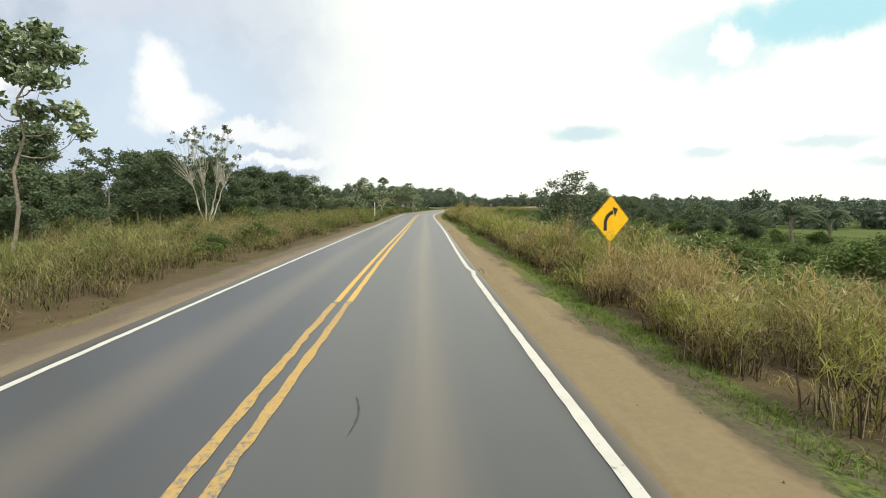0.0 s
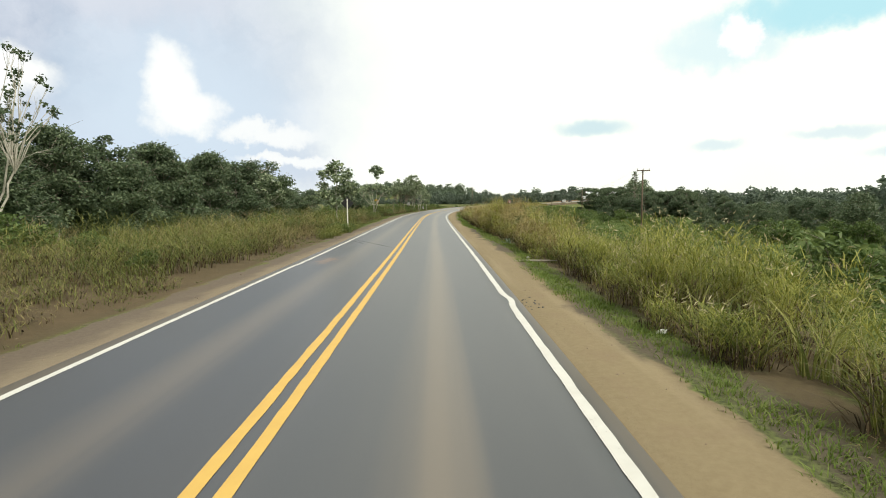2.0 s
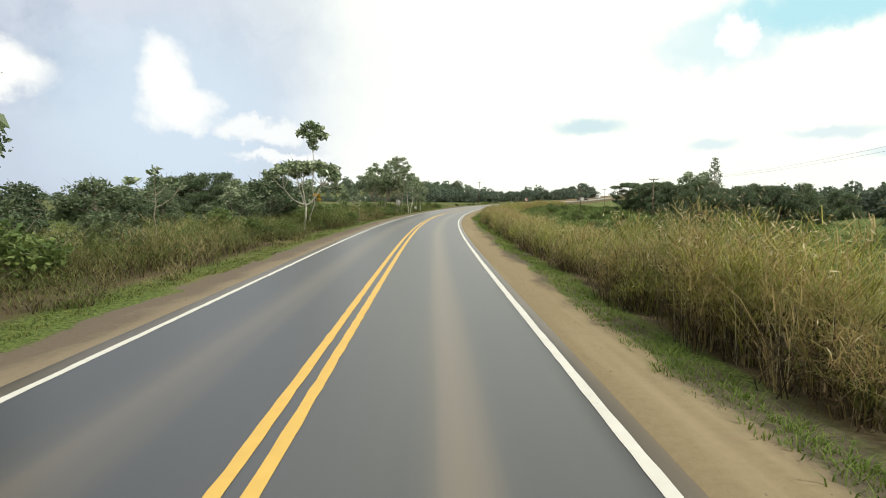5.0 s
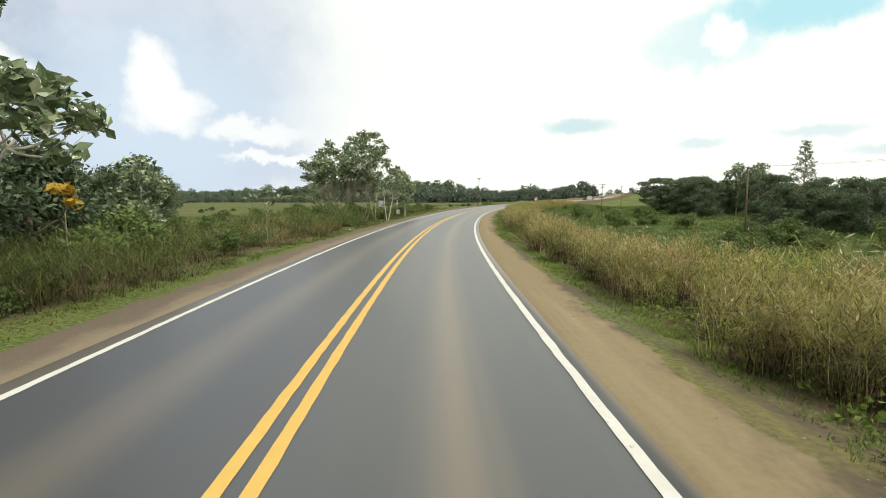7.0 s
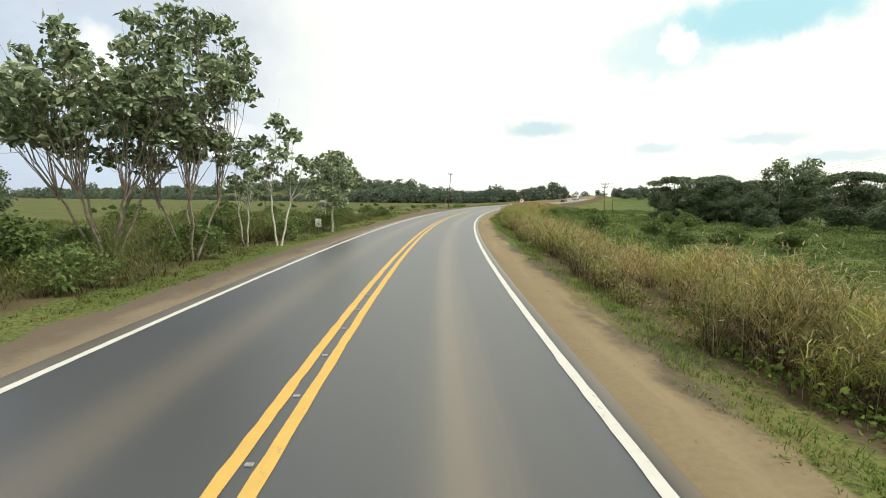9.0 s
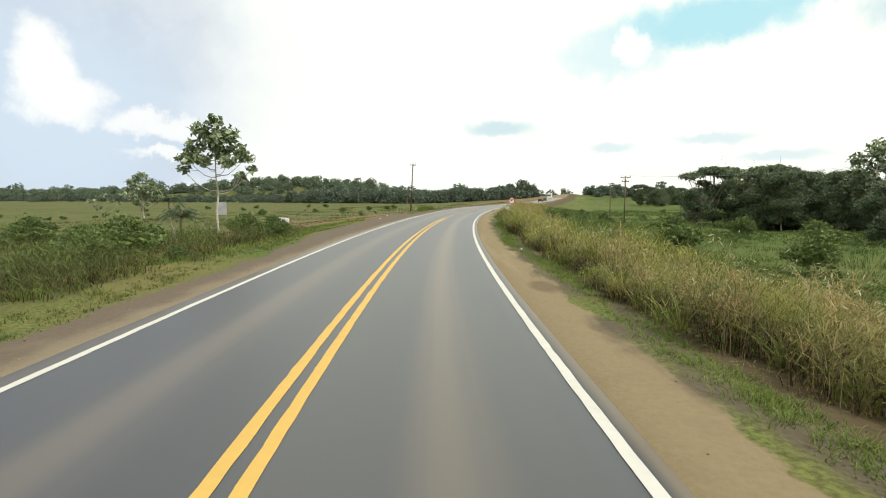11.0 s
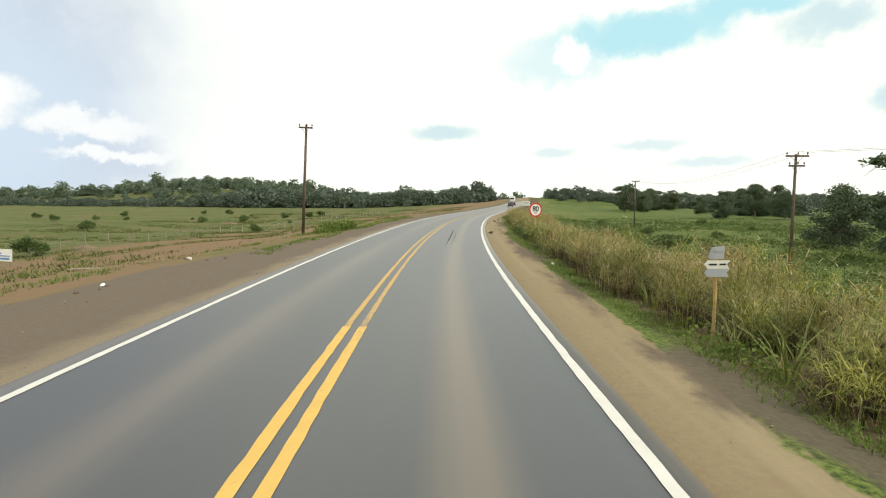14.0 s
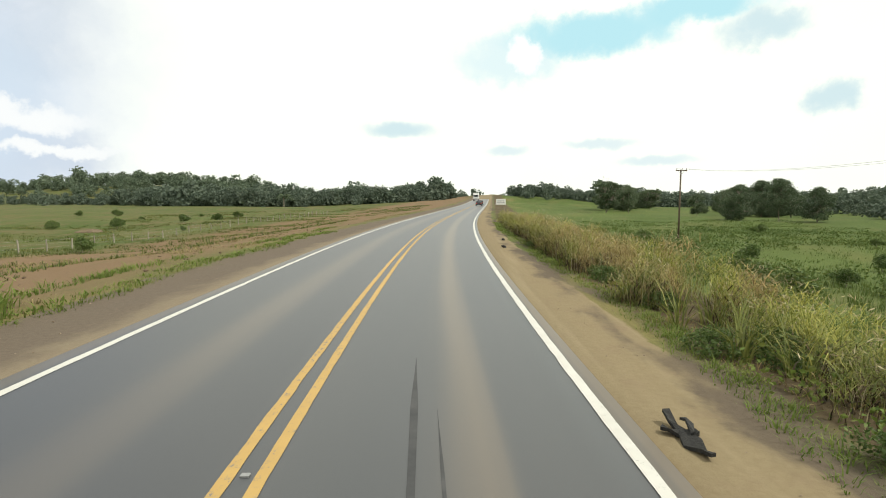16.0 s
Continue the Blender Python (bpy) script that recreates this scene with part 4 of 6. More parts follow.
lone = make_tree("lone_tree", 31, 7.6, [(0, 0, 7.1, 0.62), (0.6, 0.2, 6.5, 0.72), (-0.6, -0.1, 6.4, 0.72), (0.2, -0.5, 6.0, 0.7), (-1.1, 0.2, 5.6, 0.72), (1.2, 0.2, 5.5, 0.72), (-1.6, -0.1, 4.9, 0.66),
                                          (1.7, -0.1, 5.0, 0.66), (0.1, 0.6, 5.3, 0.75), (-0.6, -0.5, 4.8, 0.66), (0.8, -0.5, 4.7, 0.62), (2.0, 0.2, 4.3, 0.42), (-1.9, 0.3, 4.3, 0.45), (1.5, -.3, 3.9, .45), (-0.9, 0.1, 6.7, 0.55), (0.9, -0.3, 6.1, 0.6), (-1.5, 0.4, 5.3, 0.5), (0, -0.2, 5.6, 0.6)],
                 0.4, 175, 3.4, 0.075, LEAF_BROAD, PALE_BARK, label="slender lone tree with pale straight trunk and open crown")
stand(lone, -5.2, 234.3, 0, 1.45)
sap = make_tree("sparse_sapling", 32, 4.6, [(0.2, 0, 4.4, 0.45), (0.9, 0.1, 3.9, 0.4), (-0.9, 0, 3.9, 0.45), (1.6, 0.2, 3.7, 0.3), (-0.2, 0.3, 3.3, 0.4)], 0.34, 110, 1.9, 0.05, LEAF_BROAD, BARK,
                label="sparse sapling with few broad leaves")
stand(sap, -9.3, 228.0)
repeat(sap, -25.7, 262.2, 50, 1.5)
repeat(cec, -39.3, 316.1, 20, 1.75)
repeat(sap, -12.5, 108.0, 50, 0.9)
repeat(sap, -14.5, 131.5, 10, 0.75)
repeat(sap, -15.8, 126.5, 140, 0.8)
repeat(sap, -8.4, 146.0, 200, 0.7)
repeat(sap, -20.0, 140.0, 260, 1.0)
for x, y, a, q in ((-13.6, 143.0, 90, 0.78), (-19.5, 137.5, 45, 0.75), (-22.0, 148.0, 10, 0.8)):
    repeat(cec, x, y, a, q)

# bushy trees: a few patterns, each repeated in the woods that stand near the road
g = np.random.default_rng(12)
patterns = []
for k, (h, wide, low, n, r) in enumerate(((9.0, 3.6, 0.6, 30, 1.5), (7.5, 3.4, 0.4, 26, 1.45), (10.5, 3.3, 2.0, 28, 1.5), (6.0, 3.0, 0.2, 22, 1.35))):
    patterns.append(make_tree("woodland_tree", 40 + k, h, round_clusters(g, h, wide, low, n + 6, r * 0.92), 0.33, 140, h * 0.35, 0.16, LEAF_DARK, BARK, sag=0.05, droop=0.15,
                              label="dense dark green woodland tree"))
    patterns[-1]["group"] = "dark wood beside the road"
flat_top = make_tree("flat_topped_tree", 46, 10.5, [(math.cos(a) * q, math.sin(a) * q, (9.4 - 0.06 * q * q) * t, 1.5) for a, q, t in
                     ((g.uniform(0, math.tau), 4.4 * math.sqrt(g.uniform(0, 1)), 1.0 if k < 20 else g.uniform(0.15, 0.8)) for k in range(50))], 0.45, 90, 5.5, 0.17, LEAF_DARK, BARK, sag=0.25, squash=0.4, spine=False, hubs=7,
                     label="flat-topped spreading woodland tree")
bush = make_tree("bush", 47, 2.2, round_clusters(g, 2.0, 1.3, 0.3, 16, 0.62), 0.2, 330, 0.6, 0.05, LEAF_LIGHT, BARK, sag=0.0, droop=0.1, label="low rounded leafy bush in the grass", category="bush")
low_bush = make_tree("bush", 48, 1.2, round_clusters(g, 1.1, 1.0, 0.15, 14, 0.45), 0.14, 520, 0.3, 0.03, LEAF_LIGHT, BARK, sag=0.0, droop=0.1, label="low spreading weed bush on the verge", category="bush")


def make_palm(name, seed, h, fronds, length):
    g = np.random.default_rng(seed)
    root = new(name)
    pts = limb((0, 0, -0.2), (0.2, 0.1, h), 0, g, 8)
    v, f = tube_arrays(pts, np.linspace(0.2, 0.15, 8), 8)
    mesh_object("trunk", v, f, BARK, parent=root, smooth=True)
    chunks = []
    for k in range(fronds):
        a = k * 2.399 + g.uniform(-0.2, 0.2)
        rise = g.uniform(0.15, 1.25)
        L = length * g.uniform(0.8, 1.1)
        t = np.linspace(0, 1, 9)
        r = L * (t * math.cos(rise) + 0.1 * t * t)
        z = h + L * (t * math.sin(rise) - 0.75 * t ** 2.2)
        p = np.stack([0.2 + r * math.cos(a), 0.1 + r * math.sin(a), z], 1)
        chunks.append(tube_arrays(p, np.linspace(0.035, 0.008, 9), 4))
        for side in (-1, 1):
            for q in np.linspace(0.15, 1, 30):
                b = np.array([np.interp(q, t, p[:, j]) for j in range(3)])
                l = 0.55 * math.sin(0.35 + 2.6 * q) + 0.15
                d = np.array([math.cos(a) * 0.5 - side * math.sin(a), math.sin(a) * 0.5 + side * math.cos(a), -0.45 + g.normal(0, 0.15)])
                w = np.array([math.cos(a), math.sin(a), 0.1]) * 0.035
                chunks.append((np.array([b - w, b + w, b + d * l]), np.array([[0, 1, 2]])))
    v, f = joined(chunks)
    mesh_object("crown", v, f, LEAF_DARK, parent=root)
    return tagged(root, "palm with long arching feathery fronds", "palm")


palm = make_palm("palm", 51, 3.2, 26, 3.8)
stand(palm, 74.0, 140.0, 0, 1.35)
repeat(palm, 52.2, 73.3, 70, 1.35)
repeat(palm, 57.6, 73.1, 170, 1.2)
repeat(palm, 60.0, 96.0, 250, 0.8)
repeat(palm, -7.0, 229.7, 30, 0.62)
repeat(palm, 48.9, 551.0, 40, 1.6)
repeat(palm, -34.8, 320.2, 90, 1.25)
repeat(palm, 62.0, 206.0, 40, 1.2)

used = set()


def wood(g, n, points, width, kinds, size=(0.8, 1.15), first=()):
    """n trees near a line of world places."""
    pts = np.asarray(points, float)
    seg = np.linalg.norm(np.diff(pts, axis=0), axis=1)
    for _ in range(n):
        d = g.uniform(0, seg.sum())
        i = int(np.searchsorted(np.cumsum(seg), d))
        t = (d - (np.cumsum(seg)[i] - seg[i])) / seg[i]
        x, y = pts[i] + (pts[i + 1] - pts[i]) * t + g.normal(0, width, 2)
        if abs(along(x, y)[1] + 1.85) < 13:
            continue
        k = kinds[int(g.integers(len(kinds)))]
        turn, sz = g.uniform(0, 360), g.uniform(*size)
        if k.name not in used:
            used.add(k.name)
            stand(k, x, y, turn, sz)
        else:
            repeat(k, x, y, turn, sz)


g = np.random.default_rng(13)
thorn = make_tree("thorn_tree", 33, 5.4, [(-1.6, 0, 4.0, 0.6), (-0.8, 0.3, 4.5, 0.65), (0.1, -0.2, 4.9, 0.7), (0.9, 0.2, 5.1, 0.65), (1.5, -0.2, 4.3, 0.6), (-1.3, -0.4, 3.2, 0.7), (0, 0.5, 3.9, 0.8), (1.0, -0.5, 3.5, 0.7),
                                            (0.2, -0.7, 2.8, 0.9), (-0.9, 0.6, 2.6, 0.9), (1.2, 0.5, 2.5, 0.9), (2.0, 0.1, 3.4, 0.4), (0.4, 0.0, 4.3, 0.9), (-0.6, 0.1, 3.5, 0.9), (0.7, 0.3, 3.2, 0.9)], 0.17, 380, 1.6, 0.07, LEAF_DARK, BARK, stems=3, stem_spread=0.4,
                  label="small open thorny tree behind the grass bank")
stand(thorn, 9.4, 35.0, 0, 1.04)
for x, y, a, q in ((13.5, 33.0, 20, 1.0), (16.5, 40.0, 80, 1.3), (14.5, 27.0, 140, 1.0), (20.0, 34.0, 200, 1.5), (12.0, 44.0, 10, 0.9), (18.0, 49.0, 60, 1.2), (23.0, 43.0, 100, 1.6), (17.0, 57.0, 10, 1.0), (24.0, 60.0, 250, 1.4), (26.0, 30.0, 30, 1.5)):
    if bush.name not in used:
        used.add(bush.name)
        stand(bush, x, y, a, q)
    else:
        repeat(bush, x, y, a, q)
wood(g, 46, [(-46, 24), (-42, 48), (-40, 75), (-40, 105)], 4.5, patterns, (0.75, 1.02))
for x, y, a, q in ((-38, 46, 0, 1.15), (-35, 60, 90, 1.0), (-41, 66, 30, 1.1), (-31, 86, 200, 1.05), (-27, 92, 20, 0.9), (-24, 100, 100, 0.85)):
    repeat(thin, x, y, a, q)
for x, y, a, q in ((-22, 106, 200, 1.1), (70, 262, 0, 1.5), (80, 248, 100, 1.9), (83, 244, 40, 2.0), (90, 262, 10, 1.5)):
    repeat(cec, x, y, a, q)
feathery = make_tree("feathery_tree", 34, 14, [(math.cos(a) * q * (1.15 - t), math.sin(a) * q * (1.15 - t), 5.5 + 8.4 * t, 0.55 + 0.5 * (1 - t)) for a, q, t in
                     ((k * 2.399, 2.9 * (0.35 + 0.65 * ((k * 0.618) % 1.0)), k / 40.0) for k in range(41))], 0.3, 75, 5.0, 0.16, LEAF_DARK, BARK, squash=0.55, sag=-0.1,
                     label="tall feathery tree with a pointed open crown")
stand(feathery, 64.0, 203.0, 20)
repeat(flat_top, 68.0, 266.0, 40, 1.12)
repeat(flat_top, 75.0, 261.0, 130, 1.05)
for x, y, a, q in ((-16.4, 139.5, 0, 0.92), (-18.6, 143.5, 120, 1.0), (-18.0, 134.5, 220, 0.68)):
    repeat(patterns[3], x, y, a, q)
for x, y, a, q in ((-33, 82, 0, 0.98), (-29, 90, 90, 0.92), (-26, 97, 30, 0.85), (-44, 50, 20, 1.1), (-31, 106, 60, 0.95)):
    repeat(patterns[2], x, y, a, q)
for x, y, k, a, q in ((76, 268, 0, 110, 0.95), (84, 271, 2, 250, 1.1)):
    repeat(patterns[k], x, y, a, q)
wood(g, 24, [(-34, 78), (-29, 95), (-23, 109)], 2.4, patterns[:2] + [patterns[3]], (0.8, 1.02))
wood(g, 7, [(-29, 104), (-27, 112)], 2.0, patterns[:2], (1.0, 1.15))
wood(g, 9, [(-34, 40), (-36, 58)], 2.5, [patterns[3]], (0.6, 0.85))
wood(g, 10, [(-23, 112), (-24, 135), (-34, 150)], 3.0, [patterns[3], patterns[1]], (0.5, 0.75))
wood(g, 9, [(-56, 226), (-70, 231)], 3.0, [patterns[0], patterns[1]], (1.15, 1.4))
wood(g, 8, [(-44, 165), (-52, 185)], 3.0, [patterns[1], patterns[3]], (0.7, 0.95))
wood(g, 20, [(48, 72), (56, 105), (64, 140), (76, 180)], 5.0, [patterns[1], patterns[3]], (0.6, 0.85))
wood(g, 26, [(58, 188), (68, 193), (86, 198)], 3.0, [patterns[0], patterns[1]], (0.72, 0.92))
wood(g, 4, [(32, 100), (40, 125)], 4.0, [patterns[3]], (0.35, 0.5))
wood(g, 26, [(70, 195), (76, 225), (84, 250), (78, 262), (94, 275)], 6.0, [patterns[0], patterns[1], patterns[2], flat_top], (0.72, 0.95))
wood(g, 14, [(70, 261), (88, 258)], 2.4, [patterns[0], patterns[1]], (0.85, 1.1))
wood(g, 22, [(142, 352), (170, 382), (210, 420)], 8.0, [patterns[0], patterns[1], patterns[2]], (0.8, 1.1))
wood(g, 16, [(150, 420), (190, 470), (240, 510)], 8.0, [patterns[0], patterns[2], flat_top], (0.85, 1.15))
for x, y, k, a, q in ((-5, 188.0, low_bush, 0, 1.2), (-3.0, 191.5, low_bush, 90, 1.1), (-4.6, 182.0, low_bush, 40, 1.2), (-6.0, 172.0, low_bush, 160, 1.3), (-6.8, 165.0, low_bush, 10, 1.0),
                      (-7.8, 223.0, low_bush, 30, 1.3), (-5.5, 225.5, low_bush, 130, 1.1), (-10.5, 222.0, low_bush, 200, 1.4),
                      (36.5, 215.0, bush, 50, 1.4), (42.0, 198.0, bush, 100, 1.2), (60.0, 290.0, bush, 10, 0.6), (66.0, 301.0, bush, 60, 0.75), (33.0, 262.0, low_bush, 0, 0.9),
                      (33.0, 270.3, low_bush, 70, 0.8), (80.0, 285.0, bush, 200, 0.8), (52.0, 240.0, bush, 40, 1.3), (26.0, 128.0, bush, 40, 1.4), (34.0, 160.0, bush, 90, 1.2),
                      (-14.0, 120.0, bush, 0, 1.1), (-13.0, 100.0, bush, 60, 1.2), (-16.0, 88.0, bush, 110, 1.0), (-13.0, 150.0, bush, 10, 0.9), (-20.0, 60.0, bush, 20, 1.2), (17.0, 95.0, bush, 300, 1.1)):
    if k.name not in used:
        used.add(k.name)
        stand(k, x, y, a, q)
    else:
        repeat(k, x, y, a, q)


g = np.random.default_rng(14)
for n in range(150):
    if n < 70:          # thickets on the valley floor
        s, u, q, k = g.uniform(10, 360), 13 + 42 * g.uniform() ** 1.3, g.uniform(0.6, 1.7), bush
        q = q * (1.0 if s < 235 else 0.5)
    elif n < 110:       # shrubs beyond the far verge
        s, u, q, k = g.uniform(130, 222), -11 - 26 * g.uniform() ** 1.5, g.uniform(0.6, 1.2), low_bush if g.uniform() < 0.4 else bush
    else:               # dark scrub scattered over the pasture
        s, u, q, k = g.uniform(225, 430), -34 - 80 * g.uniform(), g.uniform(0.4, 1.1), bush
    x, y = plan(s, u)
    repeat(k, float(x), float(y), g.uniform(0, 360), q)

# thickets where the pasture begins
for n in range(64):
    s, u = g.uniform(196, 230), -13.0 - 30 * g.uniform() ** 1.3
    x, y = plan(s, u)
    repeat(low_bush, float(x), float(y), g.uniform(0, 360), g.uniform(0.6, 1.3))

# mixed shrubs standing in the growth along the far verge
for n in range(70):
    s, u = g.uniform(20, 212), -9.6 - 7 * g.uniform() ** 1.4
    x, y = plan(s, u)
    repeat(bush if g.uniform() < 0.55 else low_bush, float(x), float(y), g.uniform(0, 360), g.uniform(0.45, 0.8) * (1 if s < 195 else 0.7))

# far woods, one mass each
def far_wood(name, seed, points, width, n, tall, label, leaf=HAZY_FAR_LEAF):
    g = np.random.default_rng(seed)
    pts = np.asarray(points, float)
    seg = np.linalg.norm(np.diff(pts, axis=0), axis=1)
    cs = np.cumsum(seg)
    chunks = []
    for _ in range(n):
        d = g.uniform(0, cs[-1])
        i = int(np.searchsorted(cs, d))
        p = pts[i] + (pts[i + 1] - pts[i]) * (d - cs[i] + seg[i]) / seg[i]
        w = np.interp(d, np.concatenate([[0], cs]), np.broadcast_to(width, len(pts)))
        x, y = p + g.normal(0, 1, 2) * w
        s, u = along(x, y)
        if abs(u + 1.85) < 16:
            continue
        z = float(ground_z(s, u))
        h = tall * g.uniform(0.48, 1.02) * (1.35 if g.uniform() < 0.09 else 1)
        r = h * g.uniform(0.36, 0.58)
        m = 4
        for q in range(m):
            t = q / (m - 1)
            c = (x + g.normal(0, r * 0.35), y + g.normal(0, r * 0.35), z + h * (0.2 + 0.56 * t))
            rr = r * (1.0 - 0.35 * t) * g.uniform(0.8, 1.15)
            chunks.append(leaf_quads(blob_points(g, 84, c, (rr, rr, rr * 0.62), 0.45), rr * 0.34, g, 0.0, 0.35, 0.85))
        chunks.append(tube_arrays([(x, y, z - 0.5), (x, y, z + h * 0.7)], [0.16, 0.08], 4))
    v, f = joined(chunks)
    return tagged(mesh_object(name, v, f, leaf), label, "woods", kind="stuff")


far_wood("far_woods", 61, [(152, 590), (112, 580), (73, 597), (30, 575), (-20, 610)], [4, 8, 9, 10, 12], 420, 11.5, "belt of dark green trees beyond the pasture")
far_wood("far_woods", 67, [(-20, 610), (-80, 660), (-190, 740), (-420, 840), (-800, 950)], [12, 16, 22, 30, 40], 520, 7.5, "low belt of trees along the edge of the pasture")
far_wood("far_woods", 62, [(60, 1010), (-70, 1040), (-200, 1060), (-360, 1120), (-600, 1200)], [55, 75, 75, 80, 80], 520, 19, "wooded low hill in the distance", HAZY_HILL_LEAF)
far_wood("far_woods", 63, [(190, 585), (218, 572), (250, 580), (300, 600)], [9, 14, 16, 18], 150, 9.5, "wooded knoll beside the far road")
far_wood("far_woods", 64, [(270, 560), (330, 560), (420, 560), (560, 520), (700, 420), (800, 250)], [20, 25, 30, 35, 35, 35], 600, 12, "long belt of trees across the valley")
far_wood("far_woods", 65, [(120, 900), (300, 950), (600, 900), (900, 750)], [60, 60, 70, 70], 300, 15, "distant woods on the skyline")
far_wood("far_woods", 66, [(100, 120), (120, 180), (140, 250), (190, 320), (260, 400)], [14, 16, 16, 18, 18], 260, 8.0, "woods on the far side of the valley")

# ---- grass ----
g = np.random.default_rng(71)


def tussocks(name, s, u, h, count, spread, width, mat, label, lean=0.55, segs=3, leafy=0, low=0.12, high=0.92, arch=1.5):
    """leafy: how many arching leaves hang on the stems of each tussock, from the share low to the share high of its height."""
    x, y = plan(s, u)
    z = ground_z(s, u)
    v, f = blades(g, x, y, z, h, count, spread, width, lean, segs)
    if leafy:
        i = np.repeat(np.arange(len(s)), leafy)
        t = g.uniform(low, high, len(i))
        a, r = g.uniform(0, math.tau, len(i)), spread * 1.25 * np.sqrt(g.uniform(0, 1, len(i)))
        v2, f2 = blades(g, x[i] + r * np.cos(a), y[i] + r * np.sin(a), z[i] + h[i] * t, h[i] * (0.5 - 0.2 * t), 1, 0.02, width * 1.1, arch, 2)
        v, f = joined([(v, f), (v2, f2)])
    return tagged(mesh_object(name, v, f, mat), label, "grass", kind="stuff")


def band_edge(s, seed):
    return 0.45 * np.sin(s * 0.37 + seed) + 0.35 * np.sin(s * 0.93 + 2 * seed) + 0.25 * np.sin(s * 2.1 + seed)


# the tall bank along the near side: stems with dead brown leaves below, darkened to stand for shade, and live arching
# leaves above, dark gaps between the clumps
m = 1750
cs, cu = g.uniform(4, 345, m), 4.62 + 4.9 * g.uniform(0, 1, m) ** 1.15
cu = cu + 0.3 * band_edge(cs, 0.7) + np.interp(cs, [0, 95, 112, 345], [0.1, 0.1, 0.32, 0.32])
x, y = plan(cs, cu)
tone = patchy(x, y, 9.0)
tall_c = 1.66 * g.uniform(0.6, 1.15, m) * (0.78 + 0.44 * patchy(x, y, 3.2, 1.0)) * np.clip(0.5 + (cu - 4.7) / 1.1, 0.4, 1.0)
tall_c *= np.interp(cs, [0, 30, 60, 72, 80, 92, 104, 120, 180, 215, 260, 300, 345], [0.95, 1.06, 1.0, 1.25, 1.6, 1.45, 1.05, 0.94, 0.87, 0.88, 0.88, 0.85, 0.8])
green = np.interp(cs, [0, 25, 35, 66, 75, 86, 190, 215, 240, 262, 275, 345], [0.2, 0.25, 0.95, 0.95, 0.6, 0.3, 0.3, 0.65, 0.75, 0.45, 0.6, 0.6])
c_green = g.uniform(0, 1, m) < green * (0.5 + tone)
i = np.repeat(np.arange(m), 3)
s = cs[i] + g.normal(0, 0.26, len(i))
u = np.maximum(cu[i] + g.normal(0, 0.24, len(i)), 4.5)
h = tall_c[i] * g.uniform(0.78, 1.1, len(i))
is_green = c_green[i]
clear = ~((np.abs(s - 247.6) < 1.6) & (u < 5.55)) & ~((np.abs(s - 66.8) < 1.6) & (u < 5.3))          # open ground before the arrow board and round the rosette
s, u, h, is_green = s[clear], u[clear], h[clear], is_green[clear]
mixed = (g.uniform(0, 1, len(s)) < 0.4) & (s > 96)          # greener plants among the rest
for name, mine, mat, label in (("tall_dry_grass", ~is_green, DRY_GRASS, "tall dry yellow-brown grass bank along the verge"),
                               ("tall_green_grass", is_green, GREEN_GRASS, "tall yellow-green grass bank along the verge")):
    near = mine & (u < 7.6) & ~((u < 6.4) & mixed)
    tussocks(name, s[near], u[near], h[near], 9, 0.26, 0.013, mat, label, lean=0.75, segs=3, leafy=70, low=0.35, high=0.97, arch=2.0)
    back = mine & (u >= 7.6)
    tussocks(name, s[back], u[back], h[back], 8, 0.26, 0.022, mat, label, lean=0.6, segs=2, leafy=30, low=0.55, high=1.0, arch=2.0)
here = (u < 6.4) & mixed
tussocks("tall_mixed_grass", s[here], u[here], 0.95 * h[here], 9, 0.26, 0.014, MIXED_GRASS, "green grass among the dry growth of the bank", lean=0.8, segs=3, leafy=66, low=0.3, high=0.97, arch=2.0)
# dead growth that fills the lower half of the bank; its dark colour stands in for shade
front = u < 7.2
tussocks("dead_thatch", s[front], u[front], 0.7 * h[front] * g.uniform(0.7, 1.1, int(front.sum())), 12, 0.36, 0.02, SHADE_THATCH, "dead growth at the foot of the tall grass, darkened as shade", lean=0.7, segs=2, leafy=38, low=0.05, high=0.85, arch=1.9)
# long broad leaves that arch out of the front of the bank
n = 300
ls, lu = np.concatenate([g.uniform(14, 92, n // 2), g.uniform(190, 290, n // 2)]), g.uniform(5.05, 6.8, n)
lu = lu + 0.25 * band_edge(ls, 0.7)
tussocks("arching_grass", ls, lu, g.uniform(1.0, 1.7, n), 30, 0.2, 0.027, MIXED_GRASS, "fresh long arching leaves in front of the grass bank", lean=1.1, segs=4)
# stalks with pale seed heads above the bank
k = g.uniform(0, 1, len(s)) < 0.75
tussocks("grass_stalks", s[k], u[k], h[k] * 1.1, 4, 0.3, 0.01, SEED_HEAD, "thin pale stalks standing above the tall grass", lean=0.22, segs=2)


def seed_heads(s, u, h, count):
    x, y = plan(s, u)
    z = ground_z(s, u)
    i = np.repeat(np.arange(len(s)), count)
    c = np.stack([x[i] + g.normal(0, 0.3, len(i)), y[i] + g.normal(0, 0.3, len(i)), z[i] + h[i] * g.uniform(0.85, 1.2, len(i))], 1)
    return leaf_quads(c, 0.13, g, droop=-0.9, flat=0.0, aspect=0.17)


v, f = seed_heads(s[k], u[k], h[k], 9)
tagged(mesh_object("seed_heads", v, f, SEED_HEAD), "pale feathery seed heads of the tall grass", "grass", kind="stuff")
# lower growth down the slope and over the valley floor
s, u = strew(g, 0, 360, 10, 24, 0.75)
x, y = plan(s, u)
h = 0.75 * (0.6 + 0.7 * patchy(x, y, 4.0))
